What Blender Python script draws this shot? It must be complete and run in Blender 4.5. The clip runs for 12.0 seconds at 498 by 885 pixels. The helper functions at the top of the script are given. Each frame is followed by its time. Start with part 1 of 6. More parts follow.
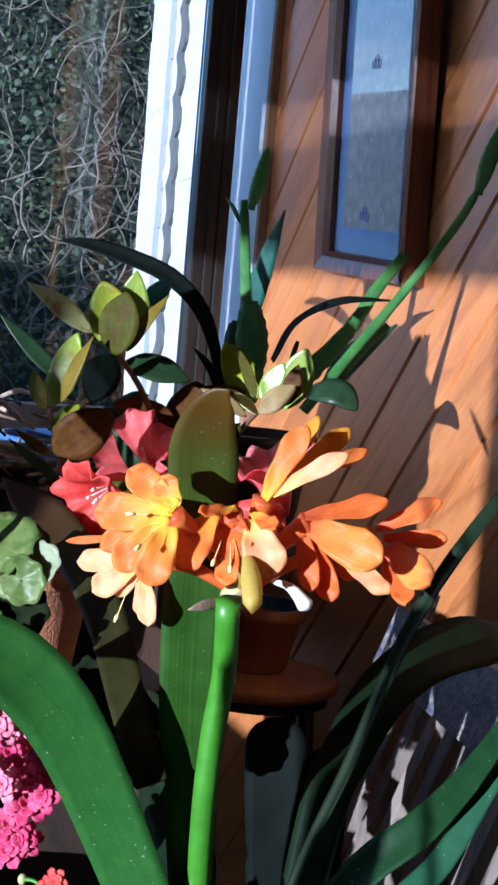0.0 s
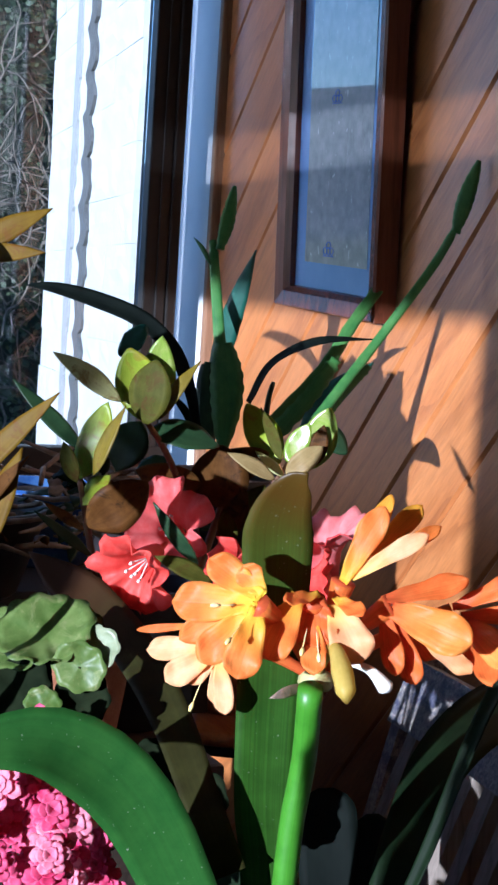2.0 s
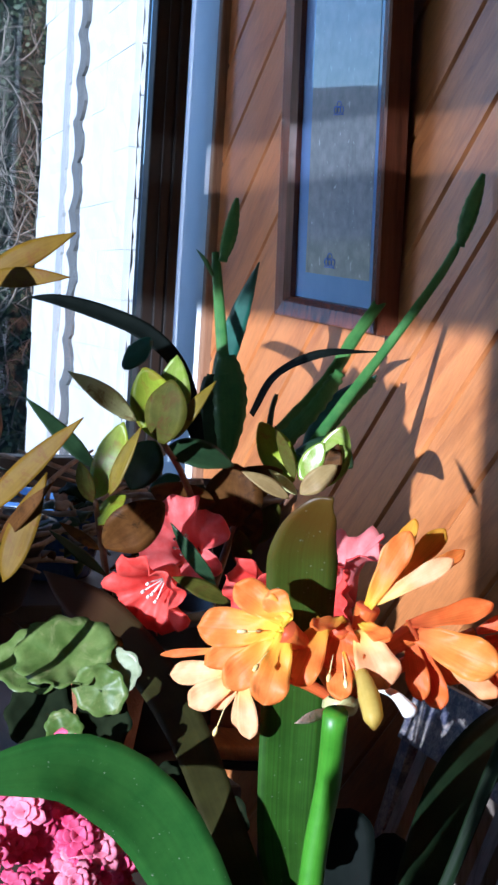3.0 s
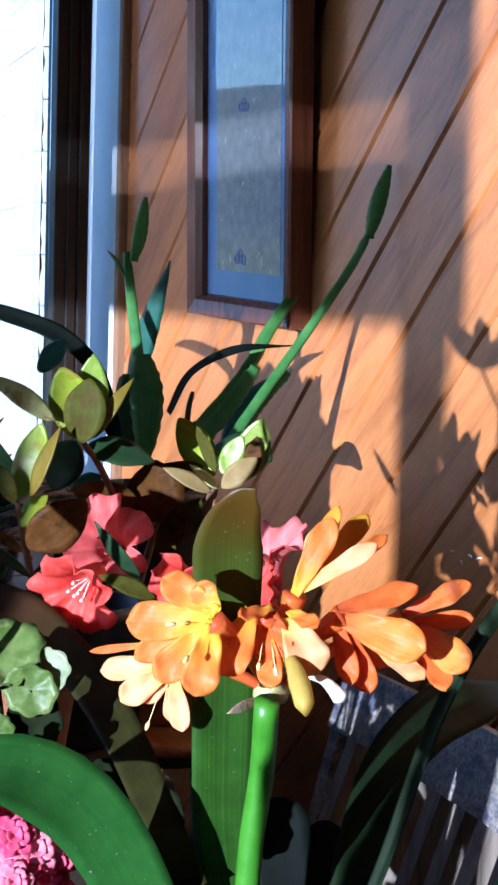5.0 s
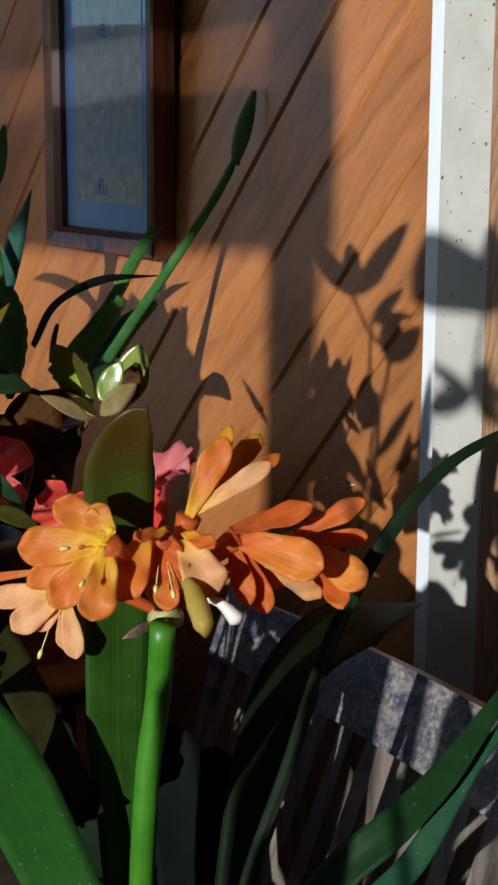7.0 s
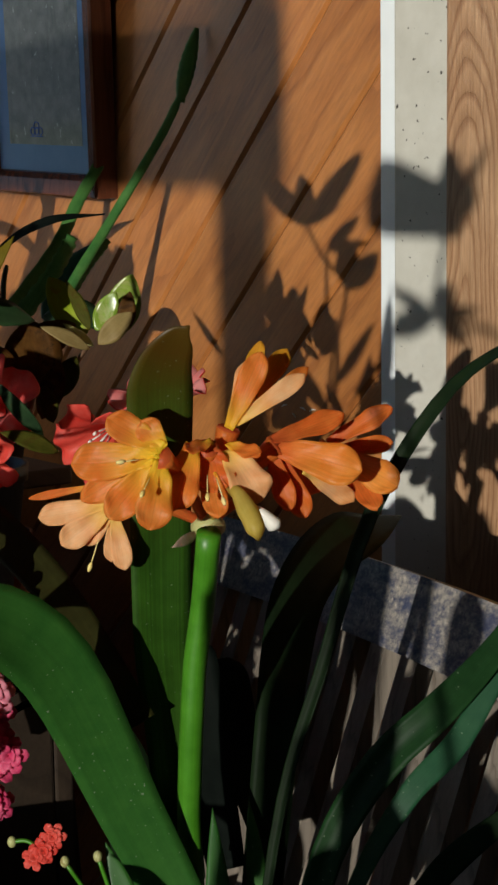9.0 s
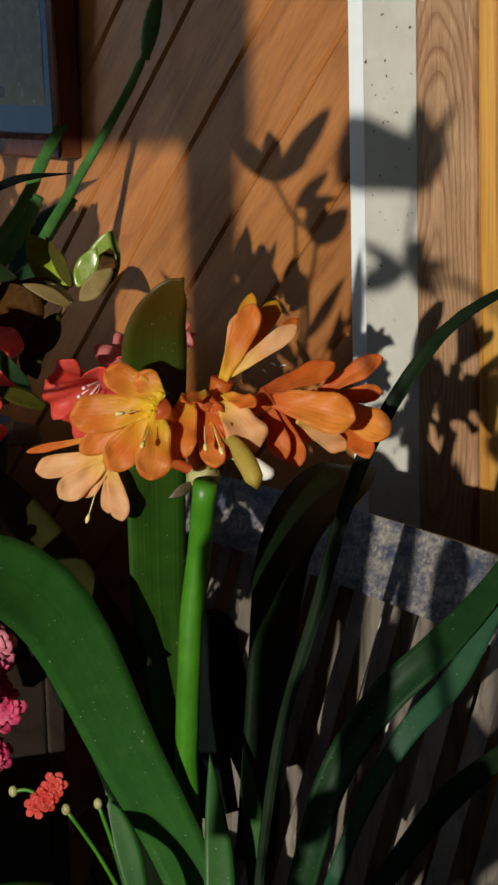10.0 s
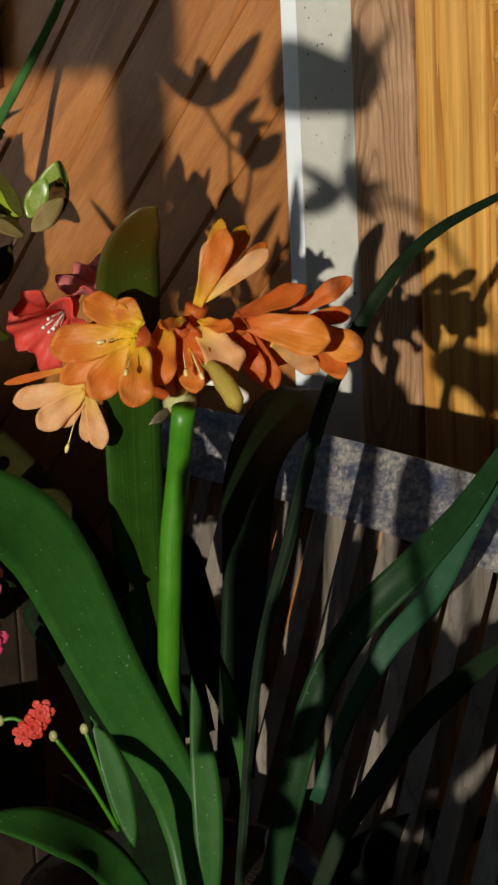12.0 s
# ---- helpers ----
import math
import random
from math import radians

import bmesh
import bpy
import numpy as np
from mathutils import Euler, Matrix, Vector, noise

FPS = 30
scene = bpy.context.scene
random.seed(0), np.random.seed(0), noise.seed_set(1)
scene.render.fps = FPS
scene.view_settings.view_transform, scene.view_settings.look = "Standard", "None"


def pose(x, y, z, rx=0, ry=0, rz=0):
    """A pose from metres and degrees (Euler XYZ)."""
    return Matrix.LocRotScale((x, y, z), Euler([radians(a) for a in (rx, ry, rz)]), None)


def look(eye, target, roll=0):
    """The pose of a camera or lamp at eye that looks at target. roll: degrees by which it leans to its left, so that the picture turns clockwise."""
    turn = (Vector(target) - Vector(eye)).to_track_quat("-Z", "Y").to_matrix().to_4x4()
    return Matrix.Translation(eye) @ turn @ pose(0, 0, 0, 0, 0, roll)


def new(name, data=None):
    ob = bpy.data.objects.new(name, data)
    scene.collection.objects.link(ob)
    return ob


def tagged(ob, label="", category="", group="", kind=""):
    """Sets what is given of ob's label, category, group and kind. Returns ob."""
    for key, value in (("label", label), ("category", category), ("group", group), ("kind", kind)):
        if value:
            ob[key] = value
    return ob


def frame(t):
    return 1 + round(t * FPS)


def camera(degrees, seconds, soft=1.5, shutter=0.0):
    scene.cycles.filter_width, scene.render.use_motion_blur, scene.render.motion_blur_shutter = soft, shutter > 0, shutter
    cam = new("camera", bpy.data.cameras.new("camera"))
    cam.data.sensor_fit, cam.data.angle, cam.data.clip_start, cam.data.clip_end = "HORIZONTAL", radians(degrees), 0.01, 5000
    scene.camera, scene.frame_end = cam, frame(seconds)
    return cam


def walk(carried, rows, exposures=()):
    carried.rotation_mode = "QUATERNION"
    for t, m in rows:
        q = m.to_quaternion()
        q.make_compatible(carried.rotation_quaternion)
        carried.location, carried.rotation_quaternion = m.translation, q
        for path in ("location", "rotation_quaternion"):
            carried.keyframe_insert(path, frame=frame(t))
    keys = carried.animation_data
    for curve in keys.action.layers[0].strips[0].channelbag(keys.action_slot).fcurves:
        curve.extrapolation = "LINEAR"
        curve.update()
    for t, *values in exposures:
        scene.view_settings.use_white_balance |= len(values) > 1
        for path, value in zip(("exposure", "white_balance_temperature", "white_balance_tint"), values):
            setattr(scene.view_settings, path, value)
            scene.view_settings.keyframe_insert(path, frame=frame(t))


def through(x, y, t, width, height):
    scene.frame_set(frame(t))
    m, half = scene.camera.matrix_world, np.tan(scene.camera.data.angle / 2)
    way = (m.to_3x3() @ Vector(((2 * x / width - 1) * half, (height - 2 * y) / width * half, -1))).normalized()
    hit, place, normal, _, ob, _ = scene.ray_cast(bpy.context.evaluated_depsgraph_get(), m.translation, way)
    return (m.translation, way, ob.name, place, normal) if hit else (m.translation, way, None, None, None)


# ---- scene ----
cam = camera(17.0, 12.0, soft=2.7)
PATH = [
    (0, (2.6286, -0.9178, 1.1924), (0.1859, -0.0572, 0.9597), 5.0),
    (0.5, (2.6156, -0.9386, 1.1898), (0.2028, 0.0039, 0.9649), 4.4),
    (1, (2.5974, -0.9685, 1.2028), (0.1898, -0.0117, 0.9857), 2.7),
    (1.5, (2.5779, -0.9932, 1.2184), (0.1729, -0.0273, 1.0156), 2.4),
    (2, (2.5636, -1.0231, 1.2314), (0.1859, 0.0052, 1.0169), 3.6),
    (2.5, (2.5558, -1.0400, 1.2431), (0.1885, 0.0143, 1.0338), 3.6),
    (3, (2.5506, -1.0465, 1.2444), (0.1833, 0.0065, 1.0325), 3.6),
    (3.5, (2.5532, -1.0543, 1.2444), (0.2132, 0.0598, 1.0377), 3.0),
    (5.5, (2.5545, -1.0517, 1.2366), (0.2613, 0.1547, 1.0312), 0.8),
    (6, (2.5493, -1.0595, 1.2340), (0.3107, 0.2418, 1.0065), 0.9),
    (6.5, (2.5337, -1.0647, 1.2301), (0.3146, 0.2613, 0.9649), 1.1),
    (7, (2.5246, -1.0673, 1.2223), (0.3393, 0.3120, 0.9350), 1.0),
    (7.2, (2.5142, -1.0621, 1.2197), (0.3341, 0.3224, 0.9194), 0.2),
    (8.8, (2.5168, -1.1713, 1.2106), (0.4550, 0.3705, 0.8466), -0.6),
    (9, (2.5090, -1.1830, 1.2054), (0.4472, 0.3588, 0.8401), -0.8),
    (9.5, (2.5038, -1.1960, 1.1963), (0.4706, 0.3757, 0.8024), -1.3),
    (10, (2.5012, -1.2194, 1.2002), (0.5018, 0.3861, 0.7764), -1.4),
    (10.5, (2.4921, -1.2415, 1.1924), (0.5395, 0.4186, 0.7595), -1.7),
    (11, (2.4804, -1.2545, 1.1872), (0.5538, 0.4264, 0.7205), -1.9),
    (11.5, (2.4648, -1.2688, 1.1781), (0.5811, 0.4511, 0.6737), -3.0),
    (12, (2.4752, -1.2688, 1.2015), (0.5967, 0.4459, 0.6620), -2.7),
]
walk(cam, [(t, look(eye, target, roll)) for t, eye, target, roll in PATH],
     exposures=[(0, 1.5, 4880, 14), (3.5, 1.52, 4920, 14), (5.5, 1.75, 4780, 8), (6, 0.64, 5150, 3), (6.5, 0.55, 5450, 6), (7, 0.33, 5750, 5), (9, 0.02, 6350, 3), (12, 0.04, 6550, 3)])

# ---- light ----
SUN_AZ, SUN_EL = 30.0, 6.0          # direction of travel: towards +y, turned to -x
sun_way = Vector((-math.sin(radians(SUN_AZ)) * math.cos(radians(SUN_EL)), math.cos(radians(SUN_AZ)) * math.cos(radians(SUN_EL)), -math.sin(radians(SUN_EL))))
world = bpy.data.worlds.new("world")
scene.world = world
world.use_nodes = True
wn, wl = world.node_tree.nodes, world.node_tree.links
sky = wn.new("ShaderNodeTexSky")
sky.sky_type, sky.sun_disc = "NISHITA", False
# Higher than SUN_EL on purpose, for a brighter and bluer sky fill.
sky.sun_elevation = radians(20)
sky.dust_density, sky.ozone_density, sky.air_density = 0.3, 4.0, 1.0
sky.sun_rotation = math.atan2(-sun_way.x, -sun_way.y)
tc = wn.new("ShaderNodeTexCoord")
cm = wn.new("ShaderNodeMapping")
cm.inputs["Scale"].default_value = (2.2, 2.2, 11)
cn = wn.new("ShaderNodeTexNoise")
cn.inputs["Scale"].default_value, cn.inputs["Detail"].default_value = 2.0, 6.0
cr = wn.new("ShaderNodeValToRGB")
cr.color_ramp.elements[0].position, cr.color_ramp.elements[1].position = 0.52, 0.74
cx = wn.new("ShaderNodeMix")
cx.data_type = "RGBA"
cx.inputs[7].default_value = (5.2, 5.4, 5.8, 1)     # thin streaks of cloud
wl.new(tc.outputs["Generated"], cm.inputs[0])
wl.new(cm.outputs[0], cn.inputs["Vector"])
wl.new(cn.outputs["Fac"], cr.inputs[0])
wl.new(cr.outputs[0], cx.inputs[0])
wl.new(sky.outputs[0], cx.inputs[6])
wl.new(cx.outputs[2], wn["Background"].inputs[0])
wn["Background"].inputs[1].default_value = 0.09
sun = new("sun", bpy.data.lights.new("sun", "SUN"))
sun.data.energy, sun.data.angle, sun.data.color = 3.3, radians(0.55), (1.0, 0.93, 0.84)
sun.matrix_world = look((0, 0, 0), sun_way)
scene.view_settings.exposure = 0.0

# ---- materials ----
def mat(name, rough=0.6, metal=0.0):
    m = bpy.data.materials.new(name)
    m.use_nodes = True
    nt = m.node_tree
    b = nt.nodes["Principled BSDF"]
    b.inputs["Roughness"].default_value, b.inputs["Metallic"].default_value = rough, metal
    return m, nt, b


def node(nt, kind, **values):
    n = nt.nodes.new("ShaderNode" + kind)
    for k, v in values.items():
        n.inputs[k.replace("_", " ")].default_value = v
    return n


def ramp(nt, fac, stops):
    r = nt.nodes.new("ShaderNodeValToRGB")
    while len(r.color_ramp.elements) < len(stops):
        r.color_ramp.elements.new(0.5)
    for e, (p, c) in zip(r.color_ramp.elements, stops):
        e.position, e.color = p, (*c, 1)
    nt.links.new(fac, r.inputs[0])
    return r.outputs[0]


def coords(nt, scale=(1, 1, 1), rot=(0, 0, 0), space="Object"):
    tc = nt.nodes.new("ShaderNodeTexCoord")
    mp = node(nt, "Mapping", Scale=scale, Rotation=rot)
    nt.links.new(tc.outputs[space], mp.inputs[0])
    return mp.outputs[0]


def noise_of(nt, vec, scale, detail=4, rough=0.6, dist=0.0):
    n = node(nt, "TexNoise", Scale=scale, Detail=detail, Roughness=rough, Distortion=dist)
    nt.links.new(vec, n.inputs["Vector"])
    return n.outputs["Fac"]


def mix(nt, a, b, fac, mode="MIX"):
    n = nt.nodes.new("ShaderNodeMix")
    n.data_type, n.blend_type = "RGBA", mode
    for i, v in ((0, fac), (6, a), (7, b)):
        if hasattr(v, "links"):
            nt.links.new(v, n.inputs[i])
        else:
            n.inputs[i].default_value = v if i == 0 else (*v, 1)
    return n.outputs[2]


def bump(nt, b, fac, strength, dist=0.002):
    n = node(nt, "Bump", Strength=strength, Distance=dist)
    nt.links.new(fac, n.inputs["Height"])
    nt.links.new(n.outputs[0], b.inputs["Normal"])


def plain(name, a, c, rough=0.6, scale=30, bumps=0.15, metal=0.0, detail=5):
    """Two-tone mottled surface with fine relief."""
    m, nt, b = mat(name, rough, metal)
    v = coords(nt)
    f = noise_of(nt, v, scale, detail)
    nt.links.new(ramp(nt, f, ((0.3, a), (0.7, c))), b.inputs["Base Color"])
    bump(nt, b, noise_of(nt, v, scale * 4, 3), bumps)
    return m


def wood(name, dark, mid, light, angle=0.0, axis="z", rough=0.5, ring=26, stretch=0.07, vary=0.25, bumps=0.3, swirl=7.0, ringy=0.55, grain=0.4):
    """Timber with grain along one axis (or turned by angle in the x-z plane), each piece shifted by its own random number."""
    m, nt, b = mat(name, rough)
    s = {"x": (stretch, 1, 1), "y": (1, stretch, 1), "z": (1, 1, stretch)}[axis]
    tc = nt.nodes.new("ShaderNodeTexCoord")
    rot = node(nt, "Mapping", Rotation=(0, radians(angle), 0))
    nt.links.new(tc.outputs["Object"], rot.inputs[0])
    info = nt.nodes.new("ShaderNodeObjectInfo")
    off = nt.nodes.new("ShaderNodeVectorMath")
    off.operation = "MULTIPLY_ADD"
    nt.links.new(info.outputs["Random"], off.inputs[0])
    off.inputs[1].default_value = (3.1, 7.7, 5.3)
    nt.links.new(rot.outputs[0], off.inputs[2])
    sc = node(nt, "Mapping", Scale=s)
    nt.links.new(off.outputs[0], sc.inputs[0])
    v = sc.outputs[0]
    w = node(nt, "TexWave", Scale=ring, Distortion=swirl, Detail=3.0, Detail_Scale=1.6)
    w.wave_type, w.bands_direction, w.wave_profile = "BANDS", "DIAGONAL", "SAW"
    nt.links.new(v, w.inputs["Vector"])
    fine = noise_of(nt, v, 240, 4, 0.7)
    large = noise_of(nt, v, 9, 3)
    col = ramp(nt, w.outputs["Fac"], ((0.0, mid), (0.7, light), (1.0, dark)))
    col = mix(nt, col, mix(nt, dark, light, large), 1 - ringy)
    col = mix(nt, col, ramp(nt, fine, ((0.35, (0.45, 0.45, 0.45)), (0.6, (1, 1, 1)))), grain, "MULTIPLY")
    hsv = node(nt, "HueSaturation", Fac=1.0)
    mr = node(nt, "MapRange")
    nt.links.new(info.outputs["Random"], mr.inputs[0])
    mr.inputs[3].default_value, mr.inputs[4].default_value = 1 - vary, 1 + vary
    nt.links.new(mr.outputs[0], hsv.inputs["Value"])
    nt.links.new(col, hsv.inputs["Color"])
    nt.links.new(hsv.outputs[0], b.inputs["Base Color"])
    bump(nt, b, fine, bumps, 0.0008)
    return m


def leaf_mat(name, deep, pale, rough=0.35, through=0.35, vein=0.25, tip=None, veins=55, glow=None, gloss=0.5, end=None, blotch=None, throat=0.45, dust=0.0, relief=0.10):
    """Living leaf or petal: veins along its length (UV v), mottling, light passing through."""
    m, nt, b = mat(name, rough)
    uv = nt.nodes.new("ShaderNodeUVMap")
    sep = nt.nodes.new("ShaderNodeSeparateXYZ")
    nt.links.new(uv.outputs[0], sep.inputs[0])
    f = noise_of(nt, coords(nt), 45, 5, 0.65)
    col = ramp(nt, f, ((0.32, deep), (0.68, pale)))
    st = noise_of(nt, coords(nt, (veins, 1.5, 1), space="UV"), 1.0, 2)
    col = mix(nt, col, ramp(nt, st, ((0.35, (0.5, 0.5, 0.5)), (0.65, (1, 1, 1)))), vein, "MULTIPLY")
    if tip:
        col = mix(nt, tip, col, ramp(nt, sep.outputs[1], ((0.0, (0, 0, 0)), (throat, (1, 1, 1)))))
    if end:
        col = mix(nt, col, end, ramp(nt, sep.outputs[1], ((0.48, (0, 0, 0)), (0.80, (0.9, 0.9, 0.9)))))
    if blotch:
        spots = noise_of(nt, coords(nt), 60, 6, 0.7, 1.0)
        col = mix(nt, col, blotch, ramp(nt, spots, ((0.52, (0, 0, 0)), (0.64, (0.9, 0.9, 0.9)))))
    if dust:
        specks = noise_of(nt, coords(nt), 420, 1, 0.4)
        col = mix(nt, col, (0.30, 0.36, 0.26), ramp(nt, specks, ((0.74, (0, 0, 0)), (0.785, (dust, dust, dust)))))
    nt.links.new(col, b.inputs["Base Color"])
    b.inputs["Specular IOR Level"].default_value = gloss
    bump(nt, b, st, relief, 0.0004 + 0.0006 * (relief > 0.2))
    tr = nt.nodes.new("ShaderNodeBsdfTranslucent")
    if glow:
        nt.links.new(mix(nt, col, glow, 0.6), tr.inputs[0])
    else:
        nt.links.new(col, tr.inputs[0])
    ms = nt.nodes.new("ShaderNodeMixShader")
    ms.inputs[0].default_value = through
    nt.links.new(b.outputs[0], ms.inputs[1])
    nt.links.new(tr.outputs[0], ms.inputs[2])
    nt.links.new(ms.outputs[0], nt.nodes["Material Output"].inputs[0])
    return m


def glass_mat(name, tint=(1, 1, 1), ior=1.5):
    m, nt, b = mat(name)
    t = nt.nodes.new("ShaderNodeBsdfTransparent")
    t.inputs[0].default_value = (*tint, 1)
    g = nt.nodes.new("ShaderNodeBsdfGlossy")
    g.inputs["Roughness"].default_value = 0.02
    fr = node(nt, "Fresnel", IOR=ior)
    ms = nt.nodes.new("ShaderNodeMixShader")
    nt.links.new(fr.outputs[0], ms.inputs[0])
    nt.links.new(t.outputs[0], ms.inputs[1])
    nt.links.new(g.outputs[0], ms.inputs[2])
    nt.links.new(ms.outputs[0], nt.nodes["Material Output"].inputs[0])
    return m


M_BOARD = wood("cedar_board", (0.26, 0.08, 0.021), (0.42, 0.15, 0.040), (0.52, 0.212, 0.064), angle=45, axis="x", ring=9, stretch=0.12, rough=0.34, vary=0.14, swirl=11.0, ringy=0.5, grain=0.42, bumps=0.45)
b = M_BOARD.node_tree.nodes["Principled BSDF"]       # a thin coat of old varnish
b.inputs["Coat Weight"].default_value, b.inputs["Coat Roughness"].default_value = 0.35, 0.28
M_GROOVE = plain("groove_backing", (0.24, 0.06, 0.018), (0.32, 0.09, 0.03), 0.8)
M_PINE = wood("varnished_pine", (0.40, 0.145, 0.022), (0.62, 0.30, 0.06), (0.72, 0.39, 0.10), axis="z", ring=20, stretch=0.03, rough=0.35, vary=0.06, ringy=0.85, grain=0.5)
M_ROUGHPINE, nt, b = mat("rough_brown_pine", 0.36)       # plain-sawn: long nested arches in the grain
warp = node(nt, "TexNoise", Scale=9.0, Detail=3.0)
nt.links.new(coords(nt, (1, 1, 0.5)), warp.inputs["Vector"])
shift = nt.nodes.new("ShaderNodeVectorMath")
shift.operation = "MULTIPLY_ADD"
nt.links.new(warp.outputs["Color"], shift.inputs[0])
shift.inputs[1].default_value = (0.035, 0.0, 0.03)
arch = node(nt, "Mapping", Location=(-1.338, 0, -0.167), Scale=(1, 0, 0.15))
nt.links.new(coords(nt), arch.inputs[0])
nt.links.new(arch.outputs[0], shift.inputs[2])
ring = node(nt, "TexWave", Scale=58.0, Distortion=1.2, Detail=3.0, Detail_Scale=30.0)
ring.wave_type, ring.rings_direction, ring.wave_profile = "RINGS", "SPHERICAL", "SAW"
nt.links.new(shift.outputs[0], ring.inputs["Vector"])
pores = noise_of(nt, coords(nt, (1, 1, 0.06)), 300, 4, 0.7)
col = ramp(nt, ring.outputs["Fac"], ((0.0, (0.44, 0.255, 0.14)), (0.65, (0.56, 0.345, 0.20)), (0.93, (0.36, 0.19, 0.10)), (1.0, (0.40, 0.22, 0.12))))
col = mix(nt, col, ramp(nt, pores, ((0.36, (0.5, 0.46, 0.42)), (0.6, (1, 1, 1)))), 0.55, "MULTIPLY")
col = mix(nt, col, ramp(nt, noise_of(nt, coords(nt, (1, 1, 0.4)), 14, 4), ((0.35, (0.72, 0.62, 0.55)), (0.65, (1, 1, 1)))), 0.7, "MULTIPLY")
nt.links.new(col, b.inputs["Base Color"])
bump(nt, b, mix(nt, pores, ring.outputs["Fac"], 0.4), 0.9, 0.0012)
M_WHITE = plain("white_gloss_paint", (0.77, 0.795, 0.825), (0.85, 0.87, 0.89), 0.35, 12, 0.05)
M_CREAM = plain("old_cream_paint", (0.52, 0.49, 0.43), (0.60, 0.57, 0.51), 0.55, 25, 0.3)
nt = M_CREAM.node_tree
pit = noise_of(nt, coords(nt), 130, 2, 0.5)
b = nt.nodes["Principled BSDF"]
base_from = b.inputs["Base Color"].links[0].from_socket
nt.links.new(mix(nt, base_from, (0.03, 0.025, 0.02), ramp(nt, pit, ((0.70, (0, 0, 0)), (0.73, (1, 1, 1))))), b.inputs["Base Color"])
M_FLOOR = wood("floor_timber", (0.20, 0.115, 0.07), (0.34, 0.21, 0.13), (0.42, 0.28, 0.17), axis="x", ring=10)
M_BRONZE = plain("dark_bronze_aluminium", (0.008, 0.007, 0.006), (0.016, 0.013, 0.011), 0.42, 60, 0.05)
M_GLASS = glass_mat("window_glass", (0.93, 0.96, 0.97))
M_FRAME = wood("picture_frame_timber", (0.07, 0.016, 0.007), (0.125, 0.032, 0.014), (0.17, 0.05, 0.022), axis="z", rough=0.24, vary=0.1)
M_BRICK = plain("white_painted_blocks", (0.53, 0.52, 0.495), (0.63, 0.62, 0.59), 0.75, 14, 1.0)
# Weathered timber; the navy patches put its bluish shade into the colour.
M_CHAIR, nt, b = mat("weathered_timber_with_navy_shade", 0.36)
v = coords(nt)
worn_with_shade = ramp(nt, noise_of(nt, v, 190, 8, 0.75), ((0.36, (0.05, 0.055, 0.10)), (0.48, (0.23, 0.21, 0.20)), (0.66, (0.46, 0.40, 0.335))))
worn_with_shade = mix(nt, worn_with_shade, (0.035, 0.045, 0.10), ramp(nt, noise_of(nt, coords(nt, (0.35, 1, 1)), 55, 6, 0.75), ((0.46, (0, 0, 0)), (0.60, (0.85, 0.85, 0.85)))))
chips = ramp(nt, noise_of(nt, v, 210, 3), ((0.60, (1, 1, 1)), (0.68, (1.6, 1.55, 1.45))))
nt.links.new(mix(nt, worn_with_shade, chips, 1.0, "MULTIPLY"), b.inputs["Base Color"])
bump(nt, b, noise_of(nt, v, 160, 5), 0.6, 0.001)
M_SLAT = wood("weathered_slat_timber", (0.09, 0.07, 0.055), (0.23, 0.19, 0.155), (0.34, 0.285, 0.235), axis="z", ring=22, rough=0.6, vary=0.15, bumps=0.5)
M_DARKMETAL = plain("black_metal", (0.012, 0.012, 0.012), (0.03, 0.028, 0.026), 0.45)
M_CLIVIA = leaf_mat("clivia_leaf", (0.027, 0.11, 0.018), (0.046, 0.15, 0.025), 0.42, 0.25, 0.24, veins=14, gloss=0.3, dust=0.7)
# Darker copies of the clivia green: shade on these leaves put into colour.
M_CLIVIA_SHADED = leaf_mat("shade_darkened_strap_leaf", (0.007, 0.014, 0.006), (0.012, 0.024, 0.009), 0.5, 0.06, 0.3, veins=20, gloss=0.05)
M_CLIVIA_HALF_SHADE = leaf_mat("half_shaded_strap_leaf", (0.009, 0.032, 0.009), (0.015, 0.050, 0.014), 0.45, 0.15, 0.3, veins=18, gloss=0.12, dust=0.4)
# Lighter copy for a leaf half that catches light, painted into the green.
M_CLIVIA_LIT = leaf_mat("lit_half_strap_leaf", (0.020, 0.080, 0.038), (0.032, 0.105, 0.048), 0.45, 0.3, 0.2, veins=14, gloss=0.2, dust=0.5)
M_CLIVIA_STREAK = leaf_mat("streaked_clivia_leaf", (0.035, 0.10, 0.010), (0.05, 0.14, 0.014), 0.4, 0.35, 0.65, veins=24, gloss=0.3, dust=0.5, end=(0.10, 0.047, 0.006))
M_OLIVE_STRAP = leaf_mat("dull_olive_brown_strap_leaf", (0.022, 0.020, 0.006), (0.036, 0.036, 0.009), 0.55, 0.12, 0.3, veins=18, gloss=0.08, end=(0.045, 0.016, 0.008))
# Near black; on the low clivia leaves it stands for their shade.
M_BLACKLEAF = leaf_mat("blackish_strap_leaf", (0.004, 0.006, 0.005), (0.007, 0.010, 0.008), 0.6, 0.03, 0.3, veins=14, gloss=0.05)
M_SCAPE = leaf_mat("green_flower_stalk", (0.055, 0.21, 0.010), (0.085, 0.29, 0.018), 0.4, 0.15, 0.3)
M_TEPAL = leaf_mat("orange_clivia_tepal", (0.92, 0.24, 0.028), (0.97, 0.40, 0.08), 0.42, 0.55, 0.3, tip=(0.95, 0.66, 0.05), veins=16, gloss=0.3, relief=0.35)
